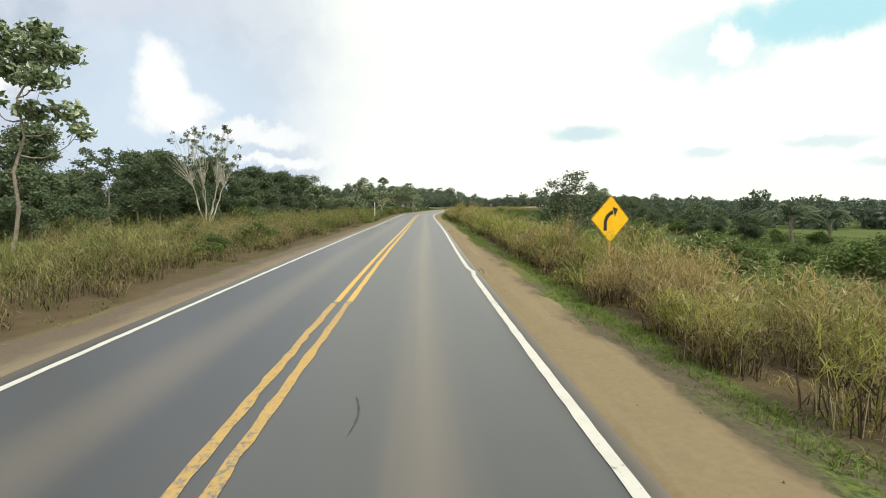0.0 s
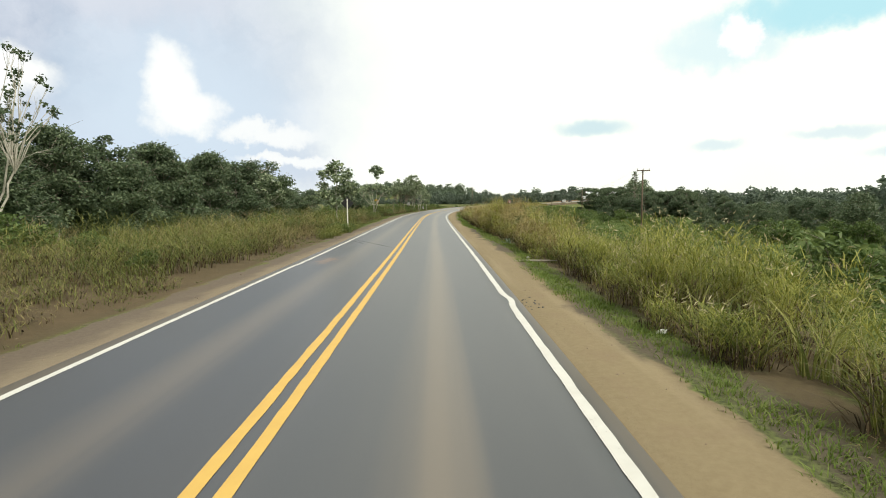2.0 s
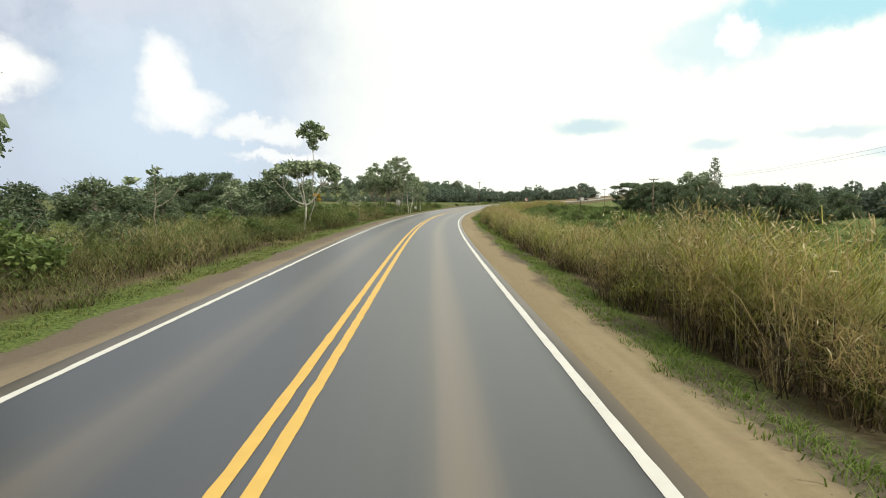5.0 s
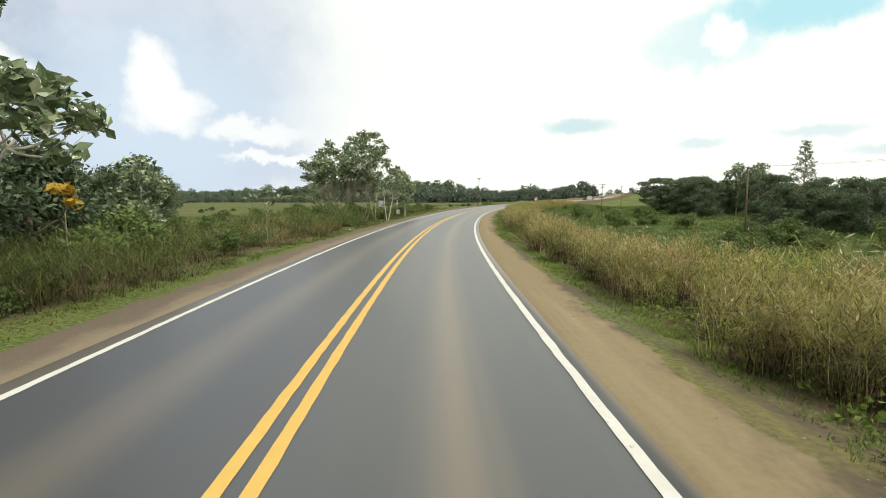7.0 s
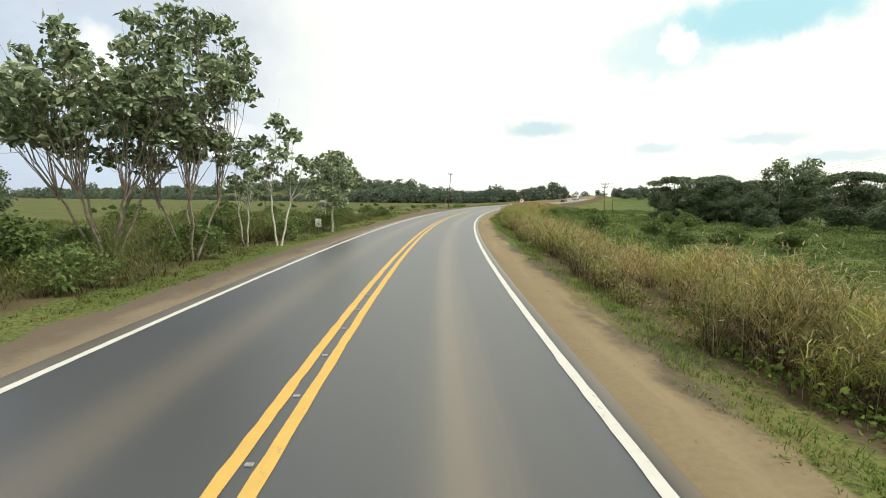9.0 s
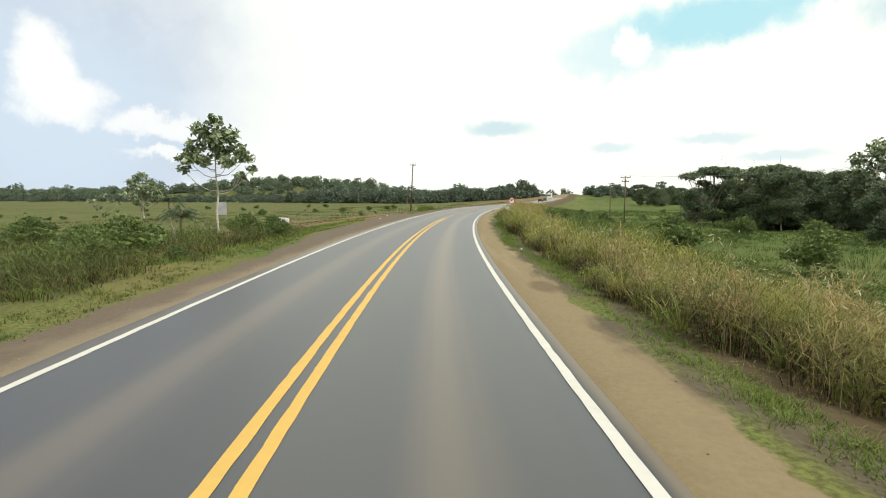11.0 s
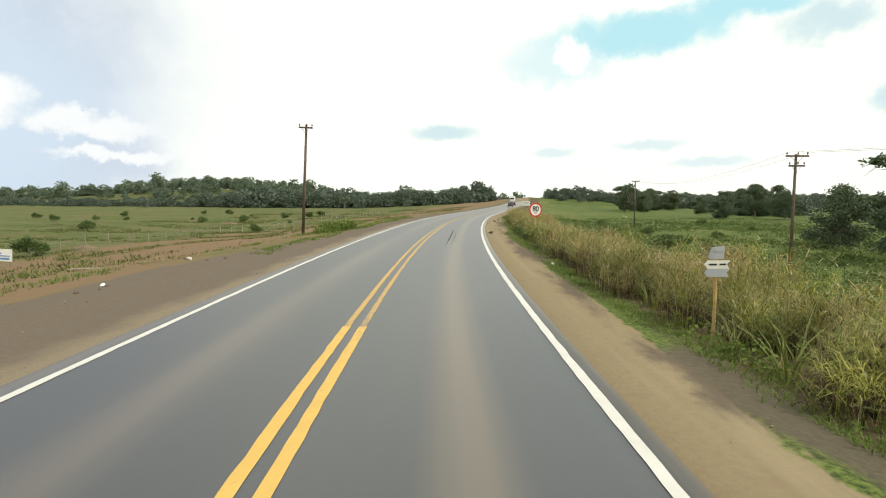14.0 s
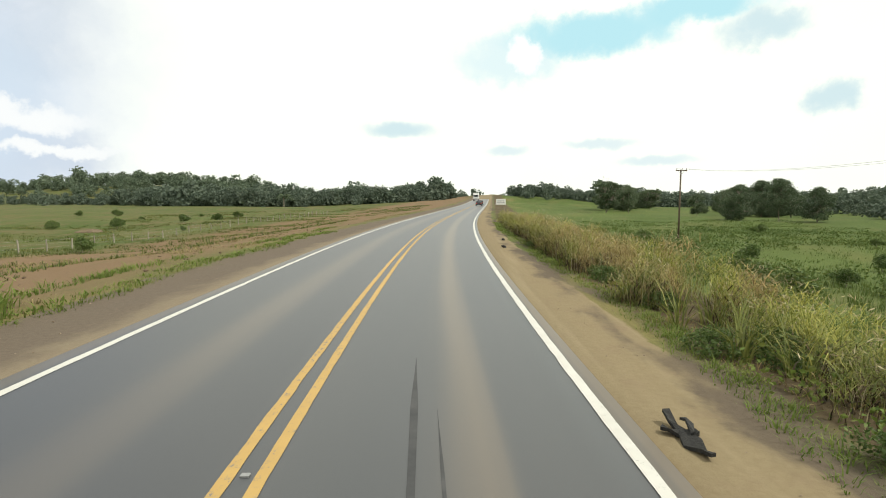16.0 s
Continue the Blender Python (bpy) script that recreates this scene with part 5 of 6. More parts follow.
tussocks("slope_grass", s, u, h, 16, 0.4, 0.045, VALLEY_GRASS, "rough green grass on the slope below the road", segs=2)
s, u = strew(g, 20, 400, 23, 72, 0.5)
x, y = plan(s, u)
h = 0.6 * (0.35 + 0.9 * patchy(x, y, 6.0))
tussocks("valley_grass", s, u, h, 12, 0.7, 0.05, VALLEY_GRASS, "lush green grass on the valley floor", segs=2)
# leafy scrub over the slope and the valley floor, in low uneven mounds
s, u = strew(g, 30, 360, 10.5, 62, 0.16)
x, y = plan(s, u)
keep = patchy(x, y, 7.0, 1.6) > 0.4
s, u, x, y = s[keep], u[keep], x[keep], y[keep]
z = ground_z(s, u)
r = g.uniform(0.5, 1.25, len(s)) * (0.7 + 0.6 * patchy(x, y, 11.0, 0.3))
i = np.repeat(np.arange(len(s)), 46)
p = g.normal(0, 1, (len(i), 3))
p /= np.linalg.norm(p, axis=1, keepdims=True)
p *= g.uniform(0.6, 1.0, (len(i), 1))
c = np.stack([x[i] + 1.3 * r[i] * p[:, 0], y[i] + 1.3 * r[i] * p[:, 1], z[i] + 0.1 + 0.75 * r[i] * np.abs(p[:, 2])], 1)
v, f = leaf_quads(c, 0.26, g, 0.0, 0.3, 0.6)
tagged(mesh_object("valley_scrub", v, f, VALLEY_GRASS), "low leafy green scrub over the valley floor", "scrub", kind="stuff")
# short green strip along the dirt shoulder
s, u = strew(g, 0, 330, 3.2, 5.6, 60)
x, y = plan(s, u)
mid = 4.1 + np.interp(s, [95, 112, 180, 205, 240, 258], [0, 0.15, 0.15, 0.1, 0.1, 0.42]) + 0.25 * np.sin(s * 0.11) + 0.22 * np.sin(s * 0.31 + 1)
keep = g.uniform(0, 1, len(s)) < np.clip(1.45 - np.abs(u - mid) / 0.45, 0, 1) * np.clip(0.25 + 1.3 * patchy(x, y, 2.6), 0, 1)
s, u = s[keep], u[keep]
tussocks("verge_grass", s, u, g.uniform(0.08, 0.24, len(s)), 9, 0.15, 0.017, LAWN, "short green grass strip along the dirt shoulder", lean=0.9, segs=2)
# weeds with small round leaves where the strip meets the bank
s, u = strew(g, 120, 300, 4.7, 6.0, 1.6)
keep = patchy(*plan(s, u), 5.0, 2.0) > 0.52
s, u = s[keep], u[keep]
x, y = plan(s, u)
z = ground_z(s, u)
i = np.repeat(np.arange(len(s)), 40)
c = np.stack([x[i] + g.normal(0, 0.22, len(i)), y[i] + g.normal(0, 0.22, len(i)), z[i] + np.abs(g.normal(0, 0.2, len(i)))], 1)
v, f = leaf_quads(c, 0.1, g, 0.0, 0.5, 0.7)
tagged(mesh_object("weeds", v, f, LAWN), "low leafy weeds at the foot of the tall grass", "weeds", kind="stuff")
# dead low growth and straggling stems on the soil before the bank
s, u = strew(g, 0, 330, 4.5, 6.4, 7)
x, y = plan(s, u)
keep = patchy(x, y, 1.3, 2.6) > 0.36
s, u = s[keep], u[keep]
tussocks("foot_litter", s, u, g.uniform(0.08, 0.34, len(s)) * np.clip(0.4 + (u - 4.5) / 1.2, 0.4, 1.2), 7, 0.26, 0.018, DRY_GRASS, "straggling dead grass on the soil before the bank", lean=1.3, segs=2)
# far side of the road
s, u = strew(g, 0, 232, -26, -8.2, 2.3)
x, y = plan(s, u)
keep = ((u > -14.5) | (g.uniform(0, 1, len(s)) < 0.45)) & (u < -8.7 + 0.6 * band_edge(s, 2.1) - np.interp(s, [150, 205, 232], [0, 0.8, 2.5]))
s, u = s[keep], u[keep]
x, y = plan(s, u)
h = (0.5 + 1.3 * patchy(x, y, 2.6, 0.4)) * g.uniform(0.75, 1.15, len(s)) * np.interp(s, [0, 80, 110, 150, 205, 232], [1.0, 1.1, 1.0, 1.05, 0.9, 0.4]) * np.clip(0.4 + (-u - 8.3) / 2.2, 0.35, 1)
# the same shade-dark growth, low in the far grass
tussocks("far_side_thatch", s, u, 0.55 * h, 8, 0.34, 0.03, SHADE_THATCH, "dead growth under the far grass, darkened as shade", lean=0.7, segs=2, leafy=10)
is_green = g.uniform(0, 1, len(s)) < np.interp(s, [0, 50, 65, 95, 110, 205], [0.45, 0.6, 0.75, 0.8, 1.1, 1.2]) * (0.5 + patchy(x, y, 8.0, 3.0))
for name, mine, mat, label in (("far_side_dry_grass", ~is_green, DULL_GRASS, "tall dull brown grass beyond the far shoulder"),
                               ("far_side_green_grass", is_green & (s < 92), MIXED_GRASS, "tall yellow-green grass beyond the far shoulder"),
                               ("far_side_green_grass", is_green & (s >= 92), ROUGH_GRASS, "tall dark green grass and herbs beyond the far shoulder")):
    tussocks(name, s[mine], u[mine], 1.08 * h[mine], 7, 0.36, 0.013, mat, label, lean=0.8, segs=3, leafy=48, low=0.1, high=0.95, arch=2.0)
s, u = strew(g, 0, 232, -9.9, -7.5, 34)
x, y = plan(s, u)
mid = -8.55 + 0.25 * np.sin(s * 0.13) + 0.25 * np.sin(s * 0.41 + 2) - np.interp(s, [195, 225], [0, 1.3])
keep = g.uniform(0, 1, len(s)) < np.clip(1.4 - np.abs(u - mid) / 0.62, 0, 1) * np.clip(np.interp(s, [0, 66, 88], [-0.6, -0.5, 0.4]) + 1.0 * patchy(x, y, 2.0, 1.0), 0, 1)
tussocks("far_verge_grass", s[keep], u[keep], g.uniform(0.06, 0.2, int(keep.sum())), 9, 0.14, 0.02, ROUGH_GRASS, "short green grass along the far shoulder", lean=0.9, segs=2)
# open pasture: short tufts with bare soil between
s, u = strew(g, 200, 400, -40, -9.4, 3.0)
x, y = plan(s, u)
keep = patchy(x, y, 3.4, 0.9) + 0.2 * (u < -36) - 0.22 * (s > 228) > 0.55
s, u = s[keep], u[keep]
tussocks("pasture_grass", s, u, g.uniform(0.08, 0.28, len(s)), 10, 0.3, 0.03, DULL_GRASS, "short dry grazed tufts on the pasture", lean=0.8, segs=2)
s, u = strew(g, 198, 320, -19, -8.6, 15)          # fresh strip between the dirt and the red soil
x, y = plan(s, u)
mid = np.interp(s, [198, 222, 240, 252, 262, 275, 290, 320], [-10.4, -11.3, -12.3, -14.6, -14.5, -12.0, -11.2, -11.0]) + 0.4 * np.sin(s * 0.21)
keep = g.uniform(0, 1, len(s)) < np.clip(1.4 - np.abs(u - mid) / np.interp(s, [198, 250, 262, 290], [1.5, 1.5, 0.9, 0.7]), 0, 1) * np.clip(np.interp(s, [240, 262], [0.35, -0.1]) + patchy(x, y, 2.4, 1.0), 0, 1)
s, u = s[keep], u[keep]
tussocks("strip_grass", s, u, g.uniform(0.12, 0.38, len(s)), 9, 0.2, 0.026, LAWN, "fresh green grass strip beside the dirt shoulder", lean=0.8, segs=2)
s, u = strew(g, 195, 470, -90, -18, 0.85)
keep = patchy(*plan(s, u), 5.0, 0.2) > 0.42
s, u = s[keep], u[keep]
tussocks("pasture_tufts", s, u, g.uniform(0.15, 0.55, len(s)), 10, 0.55, 0.07, ROUGH_GRASS, "rough tufts on the wide pasture", lean=0.8, segs=2)
s, u = strew(g, 20, 235, -115, -22, 0.28)
tussocks("clearing_grass", s, u, g.uniform(0.3, 0.85, len(s)), 12, 0.6, 0.06, ROUGH_GRASS, "rough grass before the wood", lean=0.6, segs=2)

# leafy weeds before the bank round the speed limit sign
for n in range(22):
    sx, sy = plan(g.uniform(266, 304), 4.75 + 1.6 * g.uniform() ** 1.5)
    repeat(low_bush, float(sx), float(sy), g.uniform(0, 360), g.uniform(0.32, 0.6))

# scrub standing in the bank
for n in range(16):
    sx, sy = plan(g.uniform(73, 96), g.uniform(6.6, 10.0))
    repeat(bush, float(sx), float(sy), g.uniform(0, 360), g.uniform(0.75, 1.1))

# ---- stones, litter and marks on the verges and the road ----


def stones(name, seed, n, s0, s1, u0, u1, size, mat, label):
    g = np.random.default_rng(seed)
    chunks = []
    for _ in range(n):
        s, u = g.uniform(s0, s1), g.uniform(u0, u1)
        x, y = plan(s, u)
        z = float(ground_z(s, u))
        r = size * g.uniform(0.4, 1.3)
        p = np.array([(1, 0, 0), (-1, 0, 0), (0, 1, 0), (0, -1, 0), (0, 0, 1), (0, 0, -1)], float) * r * g.uniform(0.6, 1.2, (6, 1)) * (1, 1, 0.6)
        f = np.array([[0, 2, 4], [2, 1, 4], [1, 3, 4], [3, 0, 4], [2, 0, 5], [1, 2, 5], [3, 1, 5], [0, 3, 5]])
        chunks.append((p + (float(x), float(y), z + r * 0.15), f))
    v, f = joined(chunks)
    return tagged(mesh_object(name, v, f, mat), label, "stones", kind="stuff")


stones("verge_stones", 81, 1500, 0, 320, 2.4, 4.6, 0.022, STONE, "small brown stones scattered on the dirt shoulder")
stones("far_verge_stones", 82, 900, 0, 320, -10.5, -6.3, 0.03, STONE, "small brown stones on the far shoulder")
stones("asphalt_crumbs", 84, 26, 18.2, 20.0, 1.98, 2.4, 0.032, SKID, "loose crumbs of broken asphalt at the road edge")
stones("asphalt_crumbs", 85, 26, 46.8, 48.6, 1.95, 2.6, 0.032, SKID, "loose crumbs of broken asphalt at the road edge")
stones("soil_clods", 83, 260, 230, 330, -24, -9, 0.09, RED_DIRT, "clods of red-brown soil on the pasture")


def skid(s0, s1, ua, ub, wide, label):
    s = np.linspace(s0, s1, 40)
    t = (s - s0) / (s1 - s0)
    mid = ua + (ub - ua) * t + 0.08 * np.sin(t * 3.0)
    w = wide * np.clip(np.minimum(t * 3, (1 - t) * 8), 0.08, 1) * (0.85 + 0.1 * np.sin(t * 23))
    u = np.stack([mid - w / 2, mid + w / 2], 1)
    sg = np.repeat(s[:, None], 2, 1)
    x, y = plan(sg, u)
    z = crown_z(sg, u) + 0.005
    i = np.arange(len(s) - 1) * 2
    ob = mesh_object("skid_mark", np.stack([x, y, z], -1).reshape(-1, 3), np.stack([i, i + 1, i + 3, i + 2], 1), SKID)
    return tagged(ob, label, "skid mark", kind="structure")


skid(63.4, 71.0, -1.95, -5.3, 0.08, "thin black skid mark curving over the far lane")
skid(67.0, 70.6, -4.1, -5.6, 0.05, "short black skid mark on the far lane")
skid(266, 281, -0.36, -0.46, 0.1, "dark tyre streak along the near lane")
skid(267, 279, -0.06, -0.14, 0.04, "thin tyre streak along the near lane")
skid(5.4, 6.6, -0.72, -0.78, 0.035, "short dark mark on the near lane")


def litter(x, y, size, mat, label, seed):
    q = np.random.default_rng(seed)
    z, _, _ = foot(x, y)
    bm = bmesh.new()
    bmesh.ops.create_icosphere(bm, subdivisions=2, radius=size, matrix=pose(0, 0, size * 0.5, 10, 20, 40) @ Matrix.Diagonal((1.3, 0.8, 0.6, 1)))
    for v in bm.verts:
        v.co += Vector(q.normal(0, size * 0.12, 3))
    me = bpy.data.meshes.new("litter")
    bm.to_mesh(me)
    bm.free()
    me.materials.append(mat)
    ob = new("litter", me)
    ob.matrix_world = pose(x, y, z, 0, 0, seed * 40)
    return tagged(ob, label, "litter")


def at(s, u):
    x, y = plan(s, u)
    return float(x), float(y)


for n, (s, u, size, mat, label) in enumerate(((211.2, 3.85, 0.09, LITTER, "crumpled white bag on the verge"), (8.2, 5.05, 0.06, LITTER, "white scrap of litter in the grass"),
                                              (45.0, 4.4, 0.08, LITTER, "white scrap of litter on the verge"), (246.0, -9.3, 0.06, LITTER, "white scrap of litter on the far shoulder"),
                                              (253.5, -10.2, 0.07, LITTER, "pale lump of litter on the bare ground"), (260.2, 4.3, 0.07, LITTER, "white scrap of litter on the verge"),
                                              (300.0, 3.0, 0.12, RUBBER, "black scrap of tyre on the shoulder"), (305.0, 3.4, 0.10, RUBBER, "black scrap of tyre on the dirt"),
                                              (262.0, -12.0, 0.10, LITTER, "white scrap on the red soil"), (58.2, 4.15, 0.08, LITTER, "pale scrap of board on the verge"), (160.0, -8.5, 0.08, LITTER, "white scrap of litter on the far verge"), (276.0, 3.7, 0.06, STONE, "brown stone on the dirt shoulder"))):
    litter(*at(s, u), size, mat, label, n + 1)


def tyre_scrap(s, u):
    """Torn strips of tyre tread, curled up on the shoulder."""
    x, y = at(s, u)
    z, _, _ = foot(x, y)
    root = empty("tyre_scrap", x, y, z, -30)

    def strip(pts, wide, thick, name):
        bm = bmesh.new()
        pts = [Vector(p) for p in pts]
        rows = []
        for i, p in enumerate(pts):
            d = (pts[min(i + 1, len(pts) - 1)] - pts[max(i - 1, 0)]).normalized()
            side = Vector((d.y, -d.x, 0.55 * math.sin(i * 1.9))).normalized()
            w = wide * (0.75 + 0.4 * math.sin(i * 2.3 + 1)) * (0.45 if i in (0, len(pts) - 1) else 1)
            up = Vector((0, 0, thick))
            rows.append([bm.verts.new(q) for q in (p - side * w / 2, p + side * w / 2, p + side * w / 2 + up, p - side * w / 2 + up)])
        for a, b in zip(rows, rows[1:]):
            for k in range(4):
                bm.faces.new((a[k], a[(k + 1) % 4], b[(k + 1) % 4], b[k]))
        bm.faces.new(rows[0][::-1])
        bm.faces.new(rows[-1])
        bmesh.ops.recalc_face_normals(bm, faces=bm.faces)
        part(name, bm, RUBBER, root)
    strip([(-0.26, 0.22, 0.06), (-0.14, 0.16, 0.03), (0, 0.1, 0.02), (0.12, 0.02, 0.03), (0.2, -0.02, 0.1)], 0.26, 0.05, "tread_strip")
    strip([(-0.1, 0.62, 0.16), (-0.05, 0.4, 0.05), (0.0, 0.1, 0.05), (0.06, -0.2, 0.02), (0.14, -0.45, 0.02), (0.2, -0.6, 0.06)], 0.24, 0.05, "tread_strip")
    strip([(0.12, 0.5, 0.1), (0.14, 0.25, 0.14), (0.1, -0.05, 0.1)], 0.2, 0.04, "torn_flap")
    return tagged(root, "torn black strips of tyre tread on dirt", "tyre scrap")


tyre_scrap(278.3, 2.5).scale = (0.74, 0.74, 0.8)


def branch_debris(s, u):
    x, y = at(s, u)
    z, _, _ = foot(x, y)
    bm = bmesh.new()
    rod(bm, [(-0.9, 0.1, 0.05), (-0.3, 0, 0.06), (0.4, -0.15, 0.05), (1.0, -0.2, 0.04)], [0.035, 0.045, 0.04, 0.02], 7)
    me = bpy.data.meshes.new("fallen_branch")
    bm.to_mesh(me)
    bm.free()
    me.materials.append(POST_WOOD)
    ob = new("fallen_branch", me)
    ob.matrix_world = pose(x, y, z, 0, 0, 15)
    return tagged(ob, "grey fallen branch lying on the verge", "branch")


branch_debris(57.2, 4.2)
for s, u in ((263.0, -17.5), (268.0, -24.0), (300.0, -34.0), (306.0, -38.0)):
    branch_debris(s, u)


def leaning_stake(x, y):
    z, _, _ = foot(x, y)
    bm = bmesh.new()
    rod(bm, [(0, 0, -0.2), (-0.1, 0.02, 0.7), (-0.3, 0.0, 1.5)], [0.045, 0.04, 0.03], 7)
    me = bpy.data.meshes.new("leaning_stake")
    bm.to_mesh(me)
    bm.free()
    me.materials.append(POST_WOOD)
    ob = new("leaning_stake", me)
    ob.matrix_world = pose(x, y, z)
    return tagged(ob, "pale leaning wooden stake in the rough grass", "stake")


leaning_stake(-3.3, 216.0)


def rosette(s, u, size):
    """A grey-green plant of stiff pointed leaves from one root."""
    x, y = at(s, u)
    z, _, _ = foot(x, y)
    root = empty("rosette_plant", x, y, z)
    for k in range(18):
        a, rise = k * 2.399, 0.35 + 0.055 * k
        d = Vector((math.cos(a) * math.cos(rise), math.sin(a) * math.cos(rise), math.sin(rise)))
        side = Vector((-math.sin(a), math.cos(a), 0))
        bm = bmesh.new()
        rows = []
        for t, w in ((0, 0.03), (0.35, 0.045), (0.7, 0.032), (1.0, 0.003)):
            p = d * (t * size) - Vector((0, 0, 0.18 * size * t * t))
            rows.append([bm.verts.new(p - side * w), bm.verts.new(p - Vector((0, 0, 0.015))), bm.verts.new(p + side * w)])
        for p, q in zip(rows, rows[1:]):
            bm.faces.new((p[0], p[1], q[1], q[0]))
            bm.faces.new((p[1], p[2], q[2], q[1]))
        part("leaf", bm, LEAF_BROAD, root)
    return tagged(root, "grey-green rosette of stiff pointed leaves on verge", "plant")


rosette(67.6, 4.62, 0.55)


def soil_mound(x, y, wide, high, seed):
    """A low heap of dug-up earth."""
    q = np.random.default_rng(seed)
    z, _, _ = foot(x, y)
    rings, sides = 6, 22
    ph = q.uniform(0, math.tau, 4)
    v = [(0, 0, high)]
    for r in range(1, rings + 1):
        t = r / rings
        for k in range(sides):
            a = k * math.tau / sides
            w = wide * t * (1 + 0.2 * math.sin(2 * a + ph[0]) + 0.14 * math.sin(3 * a + ph[1]))
            hh = high * (1 - t * t) * (1 + 0.3 * math.sin(4 * a + 5 * t + ph[2])) + q.normal(0, 0.06) * high - 0.3 * (r == rings)
            v.append((w * math.cos(a), 0.6 * w * math.sin(a), hh))
    f = [(0, 1 + k, 1 + (k + 1) % sides) for k in range(sides)]
    for r in range(rings - 1):
        for k in range(sides):
            p, n = 1 + r * sides + k, 1 + r * sides + (k + 1) % sides
            f += [(p, p + sides, n + sides), (p, n + sides, n)]
    ob = mesh_object("soil_mound", np.array(v), np.array(f), DAMP_DIRT)
    ob.matrix_world = pose(x, y, z, 0, 0, seed * 37)
    return tagged(ob, "low heap of bare brown earth in the pasture", "soil mound")


for n, (x, y, wide, high) in enumerate(((2.8, 378, 2.4, 0.5), (-22, 356, 2.0, 0.45), (-6, 306, 2.2, 0.4))):
    soil_mound(x, y, wide, high, n + 1)

# ---- signs ----


def diamond_pts(r, corner):
    """A diamond with rounded corners."""
    out = []
    for k in range(4):
        a = math.pi / 2 * k
        c = (math.cos(a) * (r - corner * 1.4142), math.sin(a) * (r - corner * 1.4142))
        for q in (-45, -22, 0, 22, 45):
            b = a + radians(q)
            out.append((c[0] + math.cos(b) * corner, c[1] + math.sin(b) * corner))
    return out


def disc_pts(r, n=40):
    return [(math.cos(k * math.tau / n) * r, math.sin(k * math.tau / n) * r) for k in range(n)]


def ring_plate(bm, outer, inner, y0, y1):
    n = len(outer)
    a = [[bm.verts.new((x, y, z)) for x, z in pts] for pts, y in ((outer, y0), (inner, y0), (inner, y1), (outer, y1))]
    for i in range(n):
        j = (i + 1) % n
        for p, q in ((0, 1), (1, 2), (2, 3), (3, 0)):
            bm.faces.new((a[p][i], a[p][j], a[q][j], a[q][i]))
    bmesh.ops.recalc_face_normals(bm, faces=bm.faces)
    return bm


def curve_sign(x, y, centre, r):
    """Yellow diamond warning of a bend to the right, facing -y."""
    z, s, _ = foot(x, y)
    root = empty("curve_warning_sign", x, y, z, road_turn(s) + 20)
    c = centre - z
    bm = bmesh.new()
    box(bm, 0, 0.06, (c + 0.2) / 2 - 0.2, 0.085, 0.085, c + 0.6, 0.008)
    part("post", bm, SIGN_POST, root, "weathered ochre wooden post")
    plate = part("plate", extrude_outline(bmesh.new(), [(px, pz + c) for px, pz in diamond_pts(r, 0.05)], -0.004, 0.006), SIGN_YELLOW, root, "bright yellow diamond plate")
    part("plate_edge", ring_plate(bmesh.new(), [(px, pz + c) for px, pz in diamond_pts(r * 0.985, 0.048)], [(px, pz + c) for px, pz in diamond_pts(r * 0.965, 0.044)], -0.0065, -0.0041), SIGN_BLACK, plate, "thin dark border line")
    k = r / 0.52
    path = [(-0.14, -0.25), (-0.14, -0.05), (-0.10, 0.05), (-0.02, 0.12), (0.06, 0.16)]
    bm = bmesh.new()
    w = 0.042 * k
    left, right = [], []
    for i, (px, pz) in enumerate(path):
        dx, dz = path[min(i + 1, 4)][0] - path[max(i - 1, 0)][0], path[min(i + 1, 4)][1] - path[max(i - 1, 0)][1]
        n = math.hypot(dx, dz)
        left.append((px * k - dz / n * w, pz * k + dx / n * w + c))
        right.append((px * k + dz / n * w, pz * k - dx / n * w + c))
    extrude_outline(bm, left + right[::-1], -0.009, -0.0045)
    part("arrow_shaft", bm, SIGN_BLACK, plate, "black bent arrow shaft")
    bm = bmesh.new()
    extrude_outline(bm, [(0.045 * k, 0.265 * k + c), (0.19 * k, 0.225 * k + c), (0.115 * k, 0.06 * k + c)], -0.009, -0.0045)
    part("arrow_head", bm, SIGN_BLACK, plate, "black arrow head")
    for dz in (-0.22, 0.22):
        bm = bmesh.new()
        bmesh.ops.create_cone(bm, cap_ends=True, segments=8, radius1=0.014, radius2=0.014, depth=0.012, matrix=pose(0, -0.006, c + dz * k * 1.3, 90, 0, 0))
        part("bolt", bm, METAL, plate)
    return tagged(root, "yellow diamond bend warning sign on ochre wooden post", "road sign")


curve_sign(6.25, 17.6, 2.05, 0.8)


def sign_back(x, y, centre, r):
    """The same kind of sign for the other direction: its dark back faces the near lane."""
    z, s, _ = foot(x, y)
    root = empty("curve_warning_sign", x, y, z, road_turn(s))
    c = centre - z
    bm = bmesh.new()
    box(bm, 0, -0.05, (c + 0.45) / 2 - 0.2, 0.1, 0.08, c + 0.75, 0.008)
    part("post", bm, WALL_PAINT, root, "whitewashed wooden post")
    part("plate", extrude_outline(bmesh.new(), [(px, pz + c) for px, pz in diamond_pts(r, 0.05)], -0.004, 0.006), SIGN_BLACK, root, "dark back of the diamond plate")
    for dz in (-0.2, 0.2):
        bm = bmesh.new()
        box(bm, 0, -0.008, c + dz, 0.5, 0.006, 0.04, 0.001)
        part("brace", bm, SIGN_BLACK, root)
    return tagged(root, "diamond road sign seen from its dark back", "road sign")


